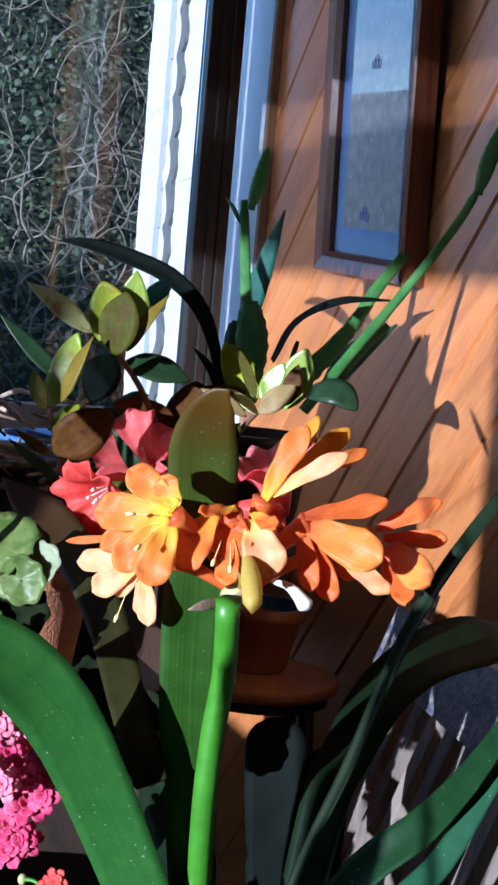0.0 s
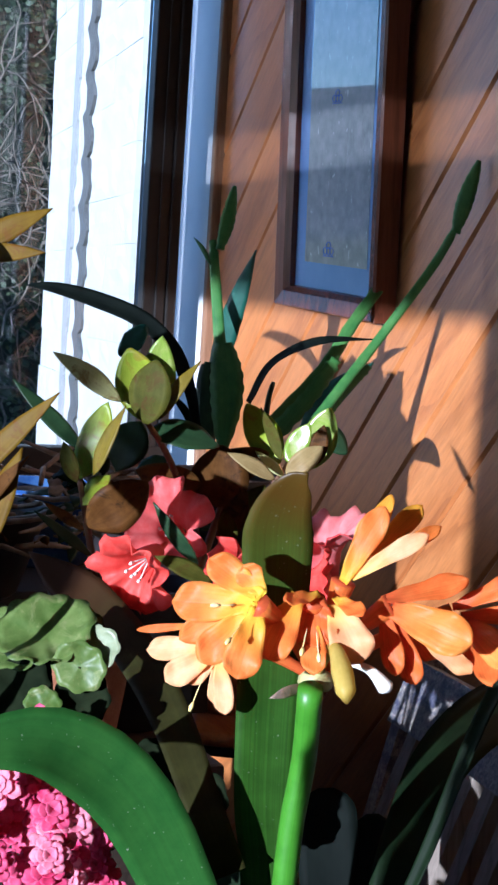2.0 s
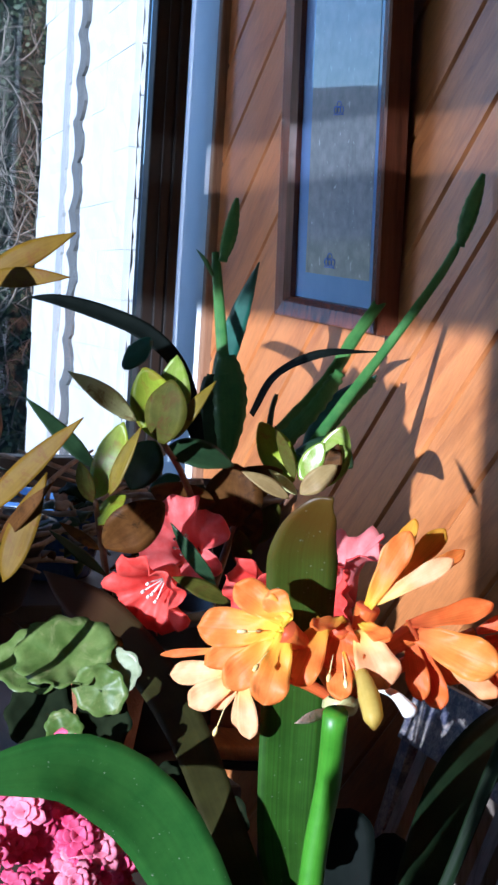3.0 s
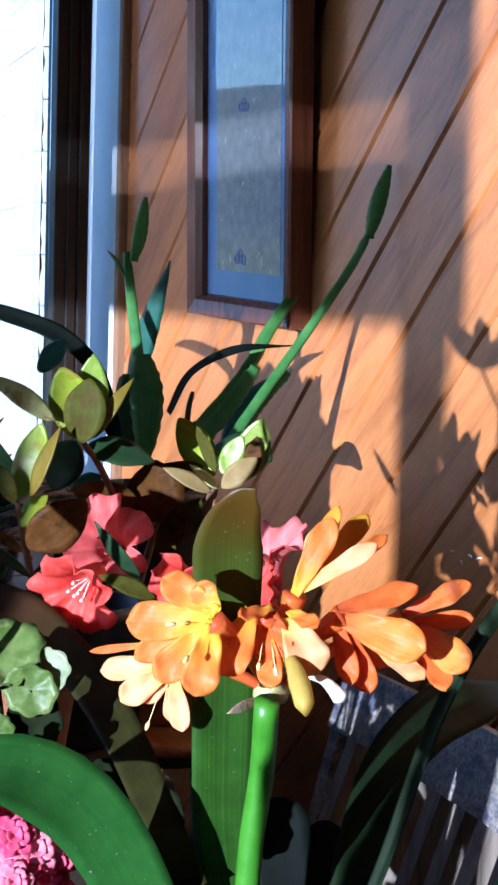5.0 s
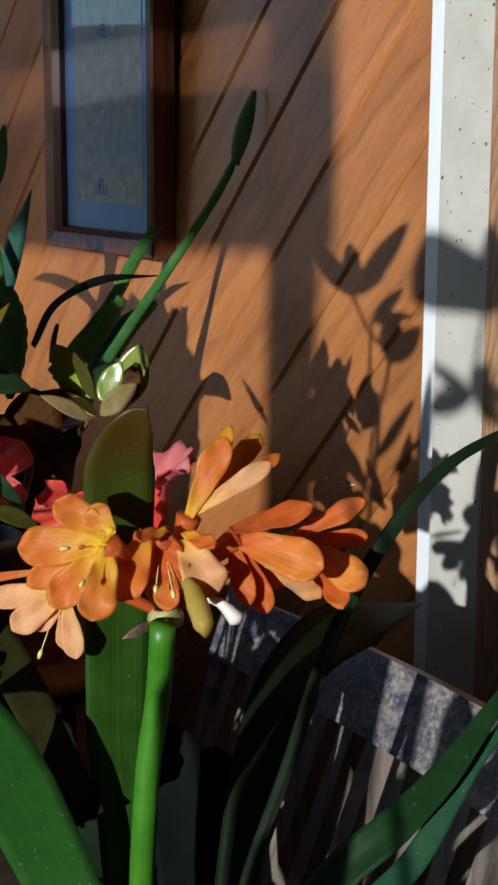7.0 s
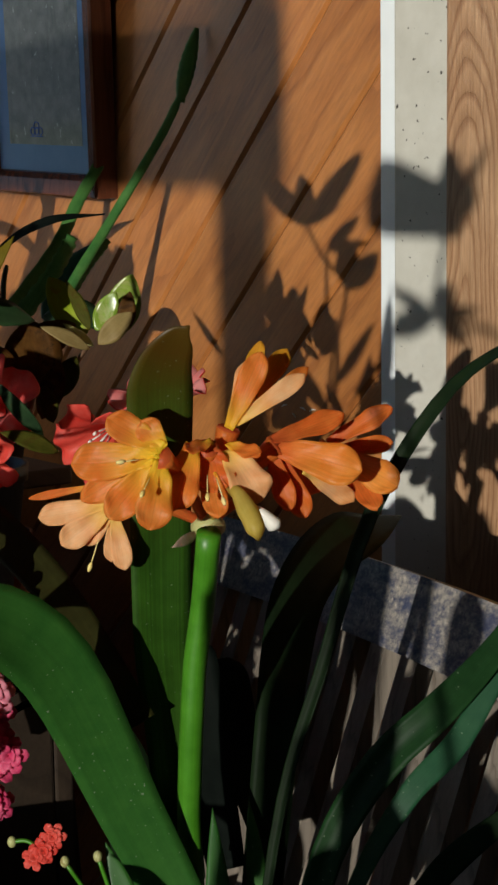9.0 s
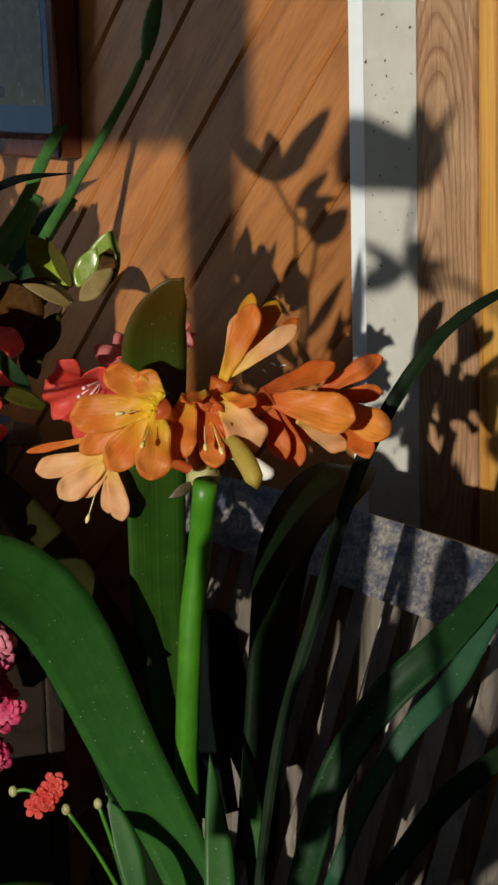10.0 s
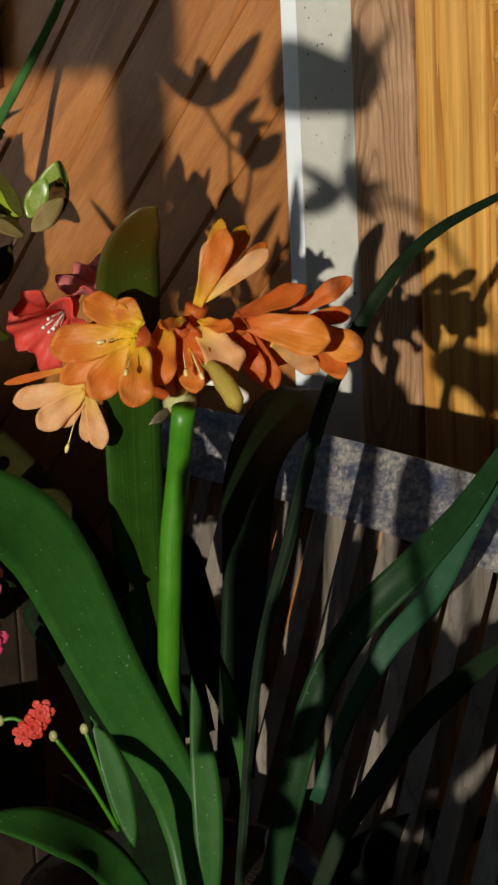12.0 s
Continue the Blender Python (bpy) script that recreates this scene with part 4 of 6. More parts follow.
def moulding(a, b, inner_a, inner_b, depth=0.034):
    """One mitred side of the frame between two outer and two inner corners (x, z)."""
    bm = bmesh.new()
    rings = []
    for (o, i) in ((a, inner_a), (b, inner_b)):
        o, i = Vector((o[0], 0, o[1])), Vector((i[0], 0, i[1]))
        ring = []
        for u, y in ((0.0, -0.0005), (0.0, -depth + 0.003), (0.08, -depth), (0.75, -depth + 0.004), (1.0, -depth + 0.012), (1.0, -0.0005)):
            p = o.lerp(i, u)
            ring.append(bm.verts.new((p.x, y, p.z)))
        rings.append(ring)
    n = len(rings[0])
    for k in range(n):
        bm.faces.new((rings[0][k], rings[0][(k + 1) % n], rings[1][(k + 1) % n], rings[1][k]))
    bm.faces.new(rings[0][::-1])
    bm.faces.new(rings[1])
    return bm


FW = 0.029
oc = ((PX0, PZ0), (PX1, PZ0), (PX1, PZ1), (PX0, PZ1))
ic = ((PX0 + FW, PZ0 + FW), (PX1 - FW, PZ0 + FW), (PX1 - FW, PZ1 - FW), (PX0 + FW, PZ1 - FW))
for k in range(4):
    part("frame_side", moulding(oc[k], oc[(k + 1) % 4], ic[k], ic[(k + 1) % 4]), M_FRAME, picture, smooth=False)
part("mount", box((PX0 + 0.03, -0.014, PZ0 + 0.03), (PX1 - 0.03, -0.001, PZ1 - 0.03)), M_MAT, picture, smooth=False)
part("print", box((PX0 + 0.062, -0.0148, PZ0 + 0.066), (PX1 - 0.06, -0.0142, PZ1 - 0.10)), M_PRINT, picture, "tan print with faint figures", smooth=False)


def seal(cx, cz, s):
    """A small blue emblem as plain strokes."""
    bm = bmesh.new()
    y = -0.0152
    for dx in (-0.9, 0.0, 0.9):
        tube([(cx + s * (dx + 0.5 * math.cos(a)), y, cz + s * (0.35 + 0.45 * math.sin(a))) for a in (0, 1.05, 2.1, 3.14, 4.2, 5.2, 6.28)], (s * 0.06, s * 0.06), n=16, sides=5, bm=bm, face=(0, -1, 0))
    tube([(cx + s * (0.6 * math.cos(a)), y, cz + s * (1.05 + 0.4 * math.sin(a))) for a in (0, 1.05, 2.1, 3.14, 4.2, 5.2, 6.28)], (s * 0.055, s * 0.055), n=16, sides=5, bm=bm, face=(0, -1, 0))
    tube(((cx - s * 1.4, y, cz - s * 0.25), (cx + s * 1.4, y, cz - s * 0.25)), (s * 0.06, s * 0.06), n=2, sides=5, bm=bm, face=(0, -1, 0))
    return part("emblem", bm, M_INK, picture, "small blue emblem")


picture.rotation_euler = (radians(3.0), radians(3.2), 0)
seal(0.472, 1.307, 0.0115)
seal(0.480, 1.514, 0.0105)

# ---- slatted wooden chair by the wall ----
chair = thing("slat_back_chair", (1.45, -0.45, 0.0), "weathered wooden chair with a slatted back, navy shade in its colour", "chair")
C0, C1 = Vector((1.20, -0.235, 0)), Vector((1.82, -0.335, 0))   # line of the back, seen from above
along_back = (C1 - C0).normalized()
front = Vector((along_back.y, -along_back.x, 0))                   # towards the sitter's knees
RAKE = 0.36                                                        # forward per metre down


def back_point(u, z, off=0.0):
    """A point on the raked back: u from 0 to 1 across it, height z."""
    return C0.lerp(C1, u) + front * ((0.9 - z) * RAKE + off) + Vector((0, 0, z))


def bar(a, b, wide, deep, across, bevel=0.003, n=1, bow=0.0):
    """A squared bar from a to b; across is the direction of its width."""
    a, b, across = Vector(a), Vector(b), Vector(across).normalized()
    t = (b - a).normalized()
    d = t.cross(across).normalized()
    bm = bmesh.new()
    rings = []
    for i in range(n + 1):
        s = i / n
        c = a.lerp(b, s) + across * (bow * math.sin(math.pi * s))
        rings.append([bm.verts.new(c + across * (p * wide / 2) + d * (q * deep / 2)) for p, q in ((-1, -1), (1, -1), (1, 1), (-1, 1))])
    for r0, r1 in zip(rings, rings[1:]):
        for k in range(4):
            bm.faces.new((r0[k], r0[(k + 1) % 4], r1[(k + 1) % 4], r1[k]))
    bm.faces.new(rings[0][::-1])
    bm.faces.new(rings[-1])
    if bevel:
        bmesh.ops.bevel(bm, geom=[e for e in bm.edges if len(e.link_faces) == 2 and e.calc_face_angle(0) > 0.6], offset=bevel, segments=2, affect="EDGES")
    return bm


up = Vector((0, 0, 1)) - front * RAKE
part("crest_rail", bar(back_point(0.0, 0.873, 0.004), back_point(1.0, 0.873, 0.004), 0.064, 0.024, up, 0.006, 10, 0.008), M_CHAIR, chair, smooth=False)
part("back_post", bar(back_point(0.0, 0.925), back_point(0.0, 0.03, -0.1), 0.022, 0.030, along_back, 0.004), M_CHAIR, chair, smooth=False)
part("back_post", bar(back_point(1.0, 0.915), back_point(1.0, 0.03, -0.1), 0.034, 0.036, along_back, 0.004), M_CHAIR, chair, smooth=False)
part("lower_rail", bar(back_point(0.03, 0.52), back_point(0.97, 0.52), 0.05, 0.022, up, 0.004), M_CHAIR, chair, smooth=False)
for k in range(13):
    u = 0.07 + k * 0.0735
    part("slat", bar(back_point(u, 0.856, -0.003), back_point(u, 0.54, -0.003), 0.023, 0.016, along_back, 0.002), M_SLAT, chair, smooth=False)
for k in range(6):
    p = C0.lerp(C1, 0.02) + front * (0.16 + k * 0.068)
    q = C0.lerp(C1, 0.98) + front * (0.16 + k * 0.068)
    part("seat_slat", bar(p + Vector((0, 0, 0.44)), q + Vector((0, 0, 0.44)), 0.06, 0.02, front, 0.003), M_CHAIR, chair, smooth=False)
for u in (0.03, 0.97):
    p = C0.lerp(C1, u) + front * 0.5
    part("front_leg", bar(p + Vector((0, 0, 0.43)), p, 0.036, 0.036, along_back, 0.004), M_CHAIR, chair, smooth=False)

# ---- small stool with a clay pot, against the boards ----
SX, SY, SZ = 0.51, -0.13, 0.675
stool = thing("stool", (SX, SY, 0), "small round stool with orange timber top", "stool")
part("top", lathe((SX, SY, SZ), ((0, -0.022), (0.104, -0.022), (0.112, -0.018), (0.114, -0.008), (0.112, -0.002), (0.106, 0), (0, 0))), M_STOOL, stool, "round orange timber top")
part("ring", lathe((SX, SY, SZ), ((0.088, -0.036), (0.1, -0.036), (0.1, -0.0225), (0.088, -0.0225), (0.088, -0.036))), M_DARKMETAL, stool, "black metal ring")
for a in (35, 125, 215, 305):
    d = Vector((math.cos(radians(a)), math.sin(radians(a)), 0))
    p = Vector((SX, SY, SZ - 0.03)) + d * 0.085
    part("leg", tube((p, Vector((SX, SY, 0)) + d * 0.13), (0.011, 0.009), n=3, sides=10), M_DARKMETAL, stool, "black leg")
clay = thing("clay_pot", (SX - 0.02, SY, SZ), "orange clay pot with blue glazed inside, on the stool", "pot")
part("pot_body", lathe((SX - 0.02, SY, SZ), ((0, 0.0005), (0.042, 0.0005), (0.046, 0.006), (0.06, 0.07), (0.066, 0.073), (0.068, 0.092), (0.063, 0.092), (0.055, 0.068), (0.04, 0.02), (0, 0.018)), 48), M_ORANGEPOT, clay)
part("pot_lining", lathe((SX - 0.02, SY, SZ), ((0.0625, 0.0925), (0.0555, 0.069), (0.041, 0.024), (0, 0.022)), 48), M_BLUEGLAZE, clay, "cobalt blue glazed inside")

# ---- red-flowered shrub in a black pot ----
def pointed(s):
    return max(0.02, math.sin(math.pi * min(1.0, s ** 0.92)) ** 0.75)


def leaf(plant, base, tip, width, material, face=(0.8, -0.55, 0.2), bend=0.0, shape=pointed, fold=0.12, twist=0.0, label="", wave=0.02, curl=0.0):
    base, tip = Vector(base), Vector(tip)
    mid = (base + tip) / 2 + Vector(face).normalized() * (bend * (tip - base).length)
    return part("leaf", blade((base, mid, tip), width, face=face, shape=shape, fold=fold, n=14, across=6, wave=wave, twist=twist, thick=0.0007, curl=curl), material, plant, label)


shrub = thing("flowering_shrub", (1.29, -0.575, 0.885), "potted shrub with coral red bells and coppery leaves", "plant")
W1, W2, W3, W4 = (1.334, -0.579, 1.134), (1.328, -0.630, 1.086), (1.293, -0.496, 1.062), (1.295, -0.442, 1.092)
ROOT = (1.297, -0.513, 1.010)
for pts, r in (((ROOT, (1.285, -0.515, 1.046), (1.304, -0.548, 1.103), W1), 0.0030), (((1.291, -0.601, 1.005), (1.297, -0.612, 1.047), W2), 0.0030), ((ROOT, (1.291, -0.502, 1.037), W3), 0.0034), ((W3, (1.293, -0.471, 1.062), W4), 0.0026)):
    part("stem", tube(pts, (r, r, r * 0.75), n=14, sides=8), M_STEM, shrub, "brown woody stem")
# upper whorl
leaf(shrub, (1.325, -0.599, 1.149), (1.303, -0.650, 1.185), 0.018, M_RH_PALE, (0.8, -0.3, 0.5), bend=0.06, shape=lance)
leaf(shrub, (1.324, -0.575, 1.134), (1.317, -0.592, 1.191), 0.038, M_RH_GREEN, (0.85, -0.5, 0.1), bend=-0.06, shape=oval)
leaf(shrub, (1.312, -0.567, 1.136), (1.313, -0.563, 1.202), 0.030, M_RH_GLOSSY, (0.9, -0.3, 0.4), bend=-0.05, shape=pointed)
leaf(shrub, (1.347, -0.585, 1.134), (1.350, -0.580, 1.184), 0.034, M_RH_OLIVE, (0.8, -0.6, -0.1), bend=0.05, shape=oval)
leaf(shrub, (1.346, -0.575, 1.137), (1.358, -0.547, 1.185), 0.013, M_RH_YELLOW, (0.6, -0.8, 0.2), bend=0.06, shape=lance)
leaf(shrub, (1.306, -0.568, 1.126), (1.329, -0.515, 1.116), 0.030, M_RH_DARK, (0.6, -0.3, 0.7), bend=0.06)
leaf(shrub, (1.303, -0.573, 1.132), (1.296, -0.590, 1.091), 0.035, M_RH_DARK, (0.75, -0.4, 0.5), bend=0.05)
leaf(shrub, (1.323, -0.603, 1.152), (1.317, -0.617, 1.157), 0.009, M_RH_BROWN, (0.6, -0.4, 0.6), shape=lance)
leaf(shrub, (0.672, -0.353, 1.171), (0.662, -0.372, 1.188), 0.05, M_TEAL, bend=0.03)
# side whorl
leaf(shrub, (1.328, -0.630, 1.088), (1.335, -0.613, 1.149), 0.029, M_RH_GREEN, (0.75, -0.65, 0.1), bend=-0.07)
leaf(shrub, (1.346, -0.625, 1.093), (1.355, -0.605, 1.148), 0.014, M_RH_YELLOW, (0.5, -0.85, 0.1), bend=0.04, shape=lance)
leaf(shrub, (1.337, -0.635, 1.086), (1.332, -0.646, 1.117), 0.014, M_RH_OLIVE, (0.8, -0.6, 0.1), bend=0.06)
leaf(shrub, (1.214, -0.591, 1.098), (1.189, -0.650, 1.156), 0.016, M_RH_DARK, (0.5, -0.5, 0.7), shape=lance)
leaf(shrub, (1.320, -0.624, 1.066), (1.328, -0.605, 1.091), 0.018, M_RH_GREEN, (0.6, -0.4, 0.7), bend=0.1)
leaf(shrub, (1.350, -0.629, 1.055), (1.368, -0.588, 1.090), 0.038, M_RH_BROWN, (0.85, -0.45, -0.2), bend=0.14, shape=oval)
leaf(shrub, (1.330, -0.625, 1.048), (1.317, -0.655, 1.068), 0.009, M_RH_BROWN, (0.6, -0.5, 0.6), shape=lance)
leaf(shrub, (1.304, -0.609, 1.023), (1.285, -0.653, 1.057), 0.012, M_RH_DARK, (0.4, -0.3, 0.8), shape=lance)
# coppery leaves seen from below
leaf(shrub, (1.293, -0.497, 1.062), (1.292, -0.498, 1.114), 0.049, M_RH_BROWN, (0.9, -0.4, -0.25), bend=0.12, shape=oval)
leaf(shrub, (1.267, -0.507, 1.088), (1.290, -0.453, 1.108), 0.033, M_RH_BROWN, (0.85, -0.4, -0.3), bend=0.12, shape=oval)
leaf(shrub, (1.296, -0.515, 1.081), (1.274, -0.565, 1.090), 0.034, M_RH_BROWN, (0.8, -0.4, -0.35), bend=0.12)
leaf(shrub, (1.236, -0.552, 1.083), (1.247, -0.526, 1.097), 0.019, M_RH_DARK, (0.5, -0.35, 0.8), bend=0.06)
leaf(shrub, (1.329, -0.464, 1.090), (1.313, -0.501, 1.110), 0.014, M_RH_TAN, (0.6, -0.4, 0.6), bend=0.05, shape=lance)
leaf(shrub, (1.304, -0.497, 1.032), (1.311, -0.481, 1.079), 0.022, M_RH_BROWN, (0.8, -0.5, 0.2), bend=0.06)
leaf(shrub, (1.316, -0.493, 1.030), (1.313, -0.500, 1.062), 0.016, M_RH_OLIVE, (0.8, -0.5, 0.3), bend=0.1)
leaf(shrub, (1.292, -0.474, 1.047), (1.299, -0.459, 1.082), 0.022, M_RH_OLIVE, (0.7, -0.5, 0.4), bend=0.08)
leaf(shrub, (1.431, -0.568, 1.038), (1.417, -0.601, 1.082), 0.013, M_RH_DARK, (0.55, -0.8, 0.0), bend=0.04, shape=lance)
leaf(shrub, (1.435, -0.558, 1.025), (1.418, -0.598, 1.042), 0.015, M_RH_OLIVE, (0.6, -0.5, 0.6), bend=0.06, shape=lance)
leaf(shrub, (1.317, -0.518, 1.051), (1.312, -0.528, 1.061), 0.014, M_RH_TAN, (0.85, -0.5, 0.1), shape=oval)
leaf(shrub, (1.257, -0.529, 1.080), (1.264, -0.514, 1.055), 0.012, M_RH_DARK, (0.7, -0.5, 0.4))
# whorl over the boards
leaf(shrub, (1.293, -0.445, 1.099), (1.281, -0.473, 1.148), 0.030, M_RH_GREEN, (0.8, -0.55, 0.2), bend=-0.1, shape=oval)
leaf(shrub, (1.308, -0.450, 1.104), (1.300, -0.468, 1.147), 0.012, M_RH_OLIVE, (0.55, -0.8, 0.1), bend=-0.05, shape=lance)
leaf(shrub, (1.303, -0.423, 1.096), (1.309, -0.408, 1.149), 0.031, M_RH_GLOSSY, (0.85, -0.4, 0.35), bend=-0.1, shape=oval)
leaf(shrub, (1.314, -0.448, 1.104), (1.321, -0.432, 1.136), 0.019, M_RH_GLOSSY, (0.8, -0.35, 0.5), bend=-0.05, shape=oval)
leaf(shrub, (1.323, -0.427, 1.101), (1.326, -0.421, 1.136), 0.016, M_RH_BROWN, (0.8, -0.55, -0.1), bend=0.05)
leaf(shrub, (1.323, -0.452, 1.093), (1.335, -0.425, 1.119), 0.019, M_RH_TAN, (0.85, -0.45, 0.1), bend=0.08)
leaf(shrub, (1.304, -0.445, 1.090), (1.294, -0.468, 1.110), 0.011, M_RH_PALE, (0.5, -0.4, 0.8), shape=lance)


def bell(plant, mouth, axis, radius, length, material, roll=0.0, stamens=True, label="coral red bell flower"):
    """Bell flower: one flaring trumpet whose rim opens into five rounded, ruffled lobes."""
    axis, mouth = Vector(axis).normalized(), Vector(mouth)
    base = mouth - axis * length
    ring = axis.orthogonal().normalized()
    flower = part("flower", tube((base - axis * 0.012, base - axis * 0.004, base + axis * 0.006), (0.0016, 0.0028, 0.0055), n=8, sides=10), material, plant, label)
    bm = bmesh.new()
    uv = bm.loops.layers.uv.verify()
    rows, turns = 16, 60
    skins = []
    for lift in (0.0, 0.0007):
        grid = []
        for i in range(rows + 1):
            s = i / rows
            row = []
            for j in range(turns):
                q = 2 * math.pi * j / turns
                lobe = abs(math.cos(2.5 * q)) ** 0.4
                open_up = max(0.0, (s - 0.5) / 0.5)
                r = 0.005 + (radius * 0.46 - 0.005) * s ** 0.8 + radius * 0.56 * open_up ** 1.5 * (0.46 + 0.54 * lobe)
                r *= 1 + 0.07 * open_up * math.sin(q * 7 + roll) - 0.03 * math.sin(q * 11) * open_up
                along_axis = length * (s * 0.86 + 0.16 * open_up * lobe - 0.20 * open_up ** 3 * lobe) + radius * 0.10 * open_up * math.sin(q * 10 + roll * 2)
                out = Matrix.Rotation(q + radians(roll), 3, axis) @ ring
                row.append(bm.verts.new(base + axis * (along_axis - lift) + out * (r + lift)))
            grid.append(row)
        skins.append(grid)
    for grid in skins:
        for i in range(rows):
            for j in range(turns):
                k = (j + 1) % turns
                f = bm.faces.new((grid[i][j], grid[i][k], grid[i + 1][k], grid[i + 1][j]))
                for l, c in zip(f.loops, ((j / turns, i / rows), ((j + 1) / turns, i / rows), ((j + 1) / turns, (i + 1) / rows), (j / turns, (i + 1) / rows))):
                    l[uv].uv = c
    for i in (0, rows):
        for j in range(turns):
            k = (j + 1) % turns
            bm.faces.new((skins[0][i][j], skins[0][i][k], skins[1][i][k], skins[1][i][j]))
    part("corolla", bm, material, flower)
    if stamens:
        bm = bmesh.new()
        for k in range(5):
            out = Matrix.Rotation(k * 1.3, 3, axis) @ ring
            tip = base + axis * (length * (0.66 + 0.05 * (k % 3))) + out * (radius * (0.16 + 0.05 * (k % 2)))
            tube((base + axis * 0.01, tip), (0.0006, 0.0006), n=3, sides=5, bm=bm)
            tube((tip, tip + axis * 0.003), (0.0014, 0.0011), n=2, sides=6, bm=bm)
        part("stamen_tuft", bm, M_WHITEANTHER, flower, "white tipped stamens")
    return flower


bell(shrub, (1.386, -0.610, 1.017), (0.48, -0.76, -0.45), 0.036, 0.046, M_RED, roll=10)
bell(shrub, (1.330, -0.562, 1.055), (0.62, -0.62, 0.30), 0.040, 0.044, M_CORAL, roll=35)
bell(shrub, (1.482, -0.562, 1.030), (0.35, -0.85, -0.40), 0.034, 0.050, M_RED, roll=20)
bell(shrub, (1.479, -0.498, 1.081), (0.05, -0.30, 0.95), 0.039, 0.054, M_PINK, roll=50, stamens=False, label="salmon pink bell flower seen from its side")
bell(shrub, (1.512, -0.493, 1.039), (0.45, 0.70, 0.10), 0.022, 0.034, M_RED, roll=5, stamens=False)
shrub_pot = thing("black_pot", (1.29, -0.575, 0.885), "plain round black plastic plant pot", "pot")


def pot(owner, at, r, h, material, soil=True, rim=0.006, label=""):
    part("pot_body", lathe(at, ((0, 0.0005), (r * 0.72, 0.0005), (r * 0.75, 0.004), (r * 0.96, h - rim * 2.2), (r, h - rim * 2.2), (r * 1.02, h), (r * 0.95, h), (r * 0.9, h - 0.014), (0, h - 0.014)), 40), material, owner, label)
    if soil:
        part("soil", lathe(at, ((r * 0.9, h - 0.0135), (r * 0.5, h - 0.009), (0, h - 0.011)), 30), M_SOIL, owner, "dark potting soil")


pot(shrub_pot, (1.29, -0.575, 0.885), 0.062, 0.115, M_BLACKPLASTIC)

# ---- flat-stemmed cactus and strap plant by the window ----
def flat_stem(plant, pts, width, material, shape, notch=0.0, face=(0.85, -0.5, 0.1), label="", thick=0.003, n=30):
    return part("stem", blade(pts, width, face=face, shape=shape, fold=0.1, thick=thick, n=n, across=4, scallop=notch), material, plant, label)


def pad(s):
    return 0.6 + 0.4 * math.sin(math.pi * min(1, 0.15 + s * 0.8)) ** 0.8 if s < 0.96 else 0.5


def spade(s):
    return max(0.05, math.sin(math.pi * min(1, 0.03 + s * 0.85)) ** 0.75)


def bud_pad(s):
    return max(0.6 * (1 - s), math.sin(math.pi * min(1, 0.1 + 0.84 * s)) ** 0.8)


def rod(s):
    return 1.0 - 0.25 * s if s < 0.93 else 0.6


cactus = thing("orchid_cactus", (0.62, -0.2, 0.885), "orchid cactus with long flat green stems", "plant")
flat_stem(cactus, ((0.632, -0.223, 1.043), (0.627, -0.220, 1.121), (0.619, -0.225, 1.181)), 0.043, M_CACTUS, spade, 0.05)
flat_stem(cactus, ((0.621, -0.228, 1.156), (0.594, -0.227, 1.227), (0.555, -0.223, 1.310)), 0.016, M_CACTUS, rod)
flat_stem(cactus, ((0.567, -0.228, 1.277), (0.561, -0.238, 1.298), (0.546, -0.246, 1.313)), 0.006, M_CACTUS, lance)
flat_stem(cactus, ((0.569, -0.218, 1.299), (0.560, -0.206, 1.336), (0.550, -0.195, 1.382)), 0.019, M_CACTUS, bud_pad, 0.06)
flat_stem(cactus, ((0.526, -0.205, 1.108), (0.574, -0.197, 1.213), (0.614, -0.187, 1.300)), 0.030, M_TEAL, lance, 0.02, face=(0.7, -0.6, 0.2))
flat_stem(cactus, ((0.577, -0.225, 1.045), (0.571, -0.224, 1.118), (0.569, -0.222, 1.154)), 0.03, M_RH_DARK, pad)
flat_stem(cactus, ((0.695, -0.194, 1.077), (0.669, -0.109, 1.154), (0.659, -0.068, 1.212), (0.643, -0.011, 1.280)), 0.019, M_CACTUS, rod, 0.05)
flat_stem(cactus, ((0.743, -0.210, 1.070), (0.757, -0.163, 1.130), (0.746, -0.129, 1.171)), 0.022, M_CACTUS, rod, 0.12)
flat_stem(cactus, ((0.817, -0.216, 1.060), (0.812, -0.159, 1.133), (0.808, -0.102, 1.204), (0.822, -0.047, 1.290), (0.838, -0.025, 1.344)), 0.013, M_CACTUS, rod, 0.03, label="long narrow ribbed stem")
flat_stem(cactus, ((0.837, -0.029, 1.330), (0.842, -0.021, 1.370), (0.848, -0.010, 1.416)), 0.020, M_CACTUS, bud_pad, 0.05)
flat_stem(cactus, ((0.800, -0.167, 1.106), (0.798, -0.139, 1.139), (0.797, -0.110, 1.167)), 0.014, M_CACTUS, rod, 0.1)
flat_stem(cactus, ((0.711, -0.155, 1.072), (0.713, -0.112, 1.128), (0.718, -0.063, 1.168)), 0.034, M_TEAL, lance, face=(0.6, -0.4, 0.6))
flat_stem(cactus, ((0.648, -0.174, 1.088), (0.647, -0.171, 1.116), (0.647, -0.166, 1.136)), 0.008, M_RH_DARK, rod)
flat_stem(cactus, ((0.843, -0.228, 1.082), (0.875, -0.201, 1.088), (0.895, -0.181, 1.071)), 0.036, M_RH_DARK, oval, face=(0.7, -0.3, 0.6))
cactus_pot = thing("dark_pot", (0.62, -0.21, 0.885), "dark glazed plant pot by the window", "pot")
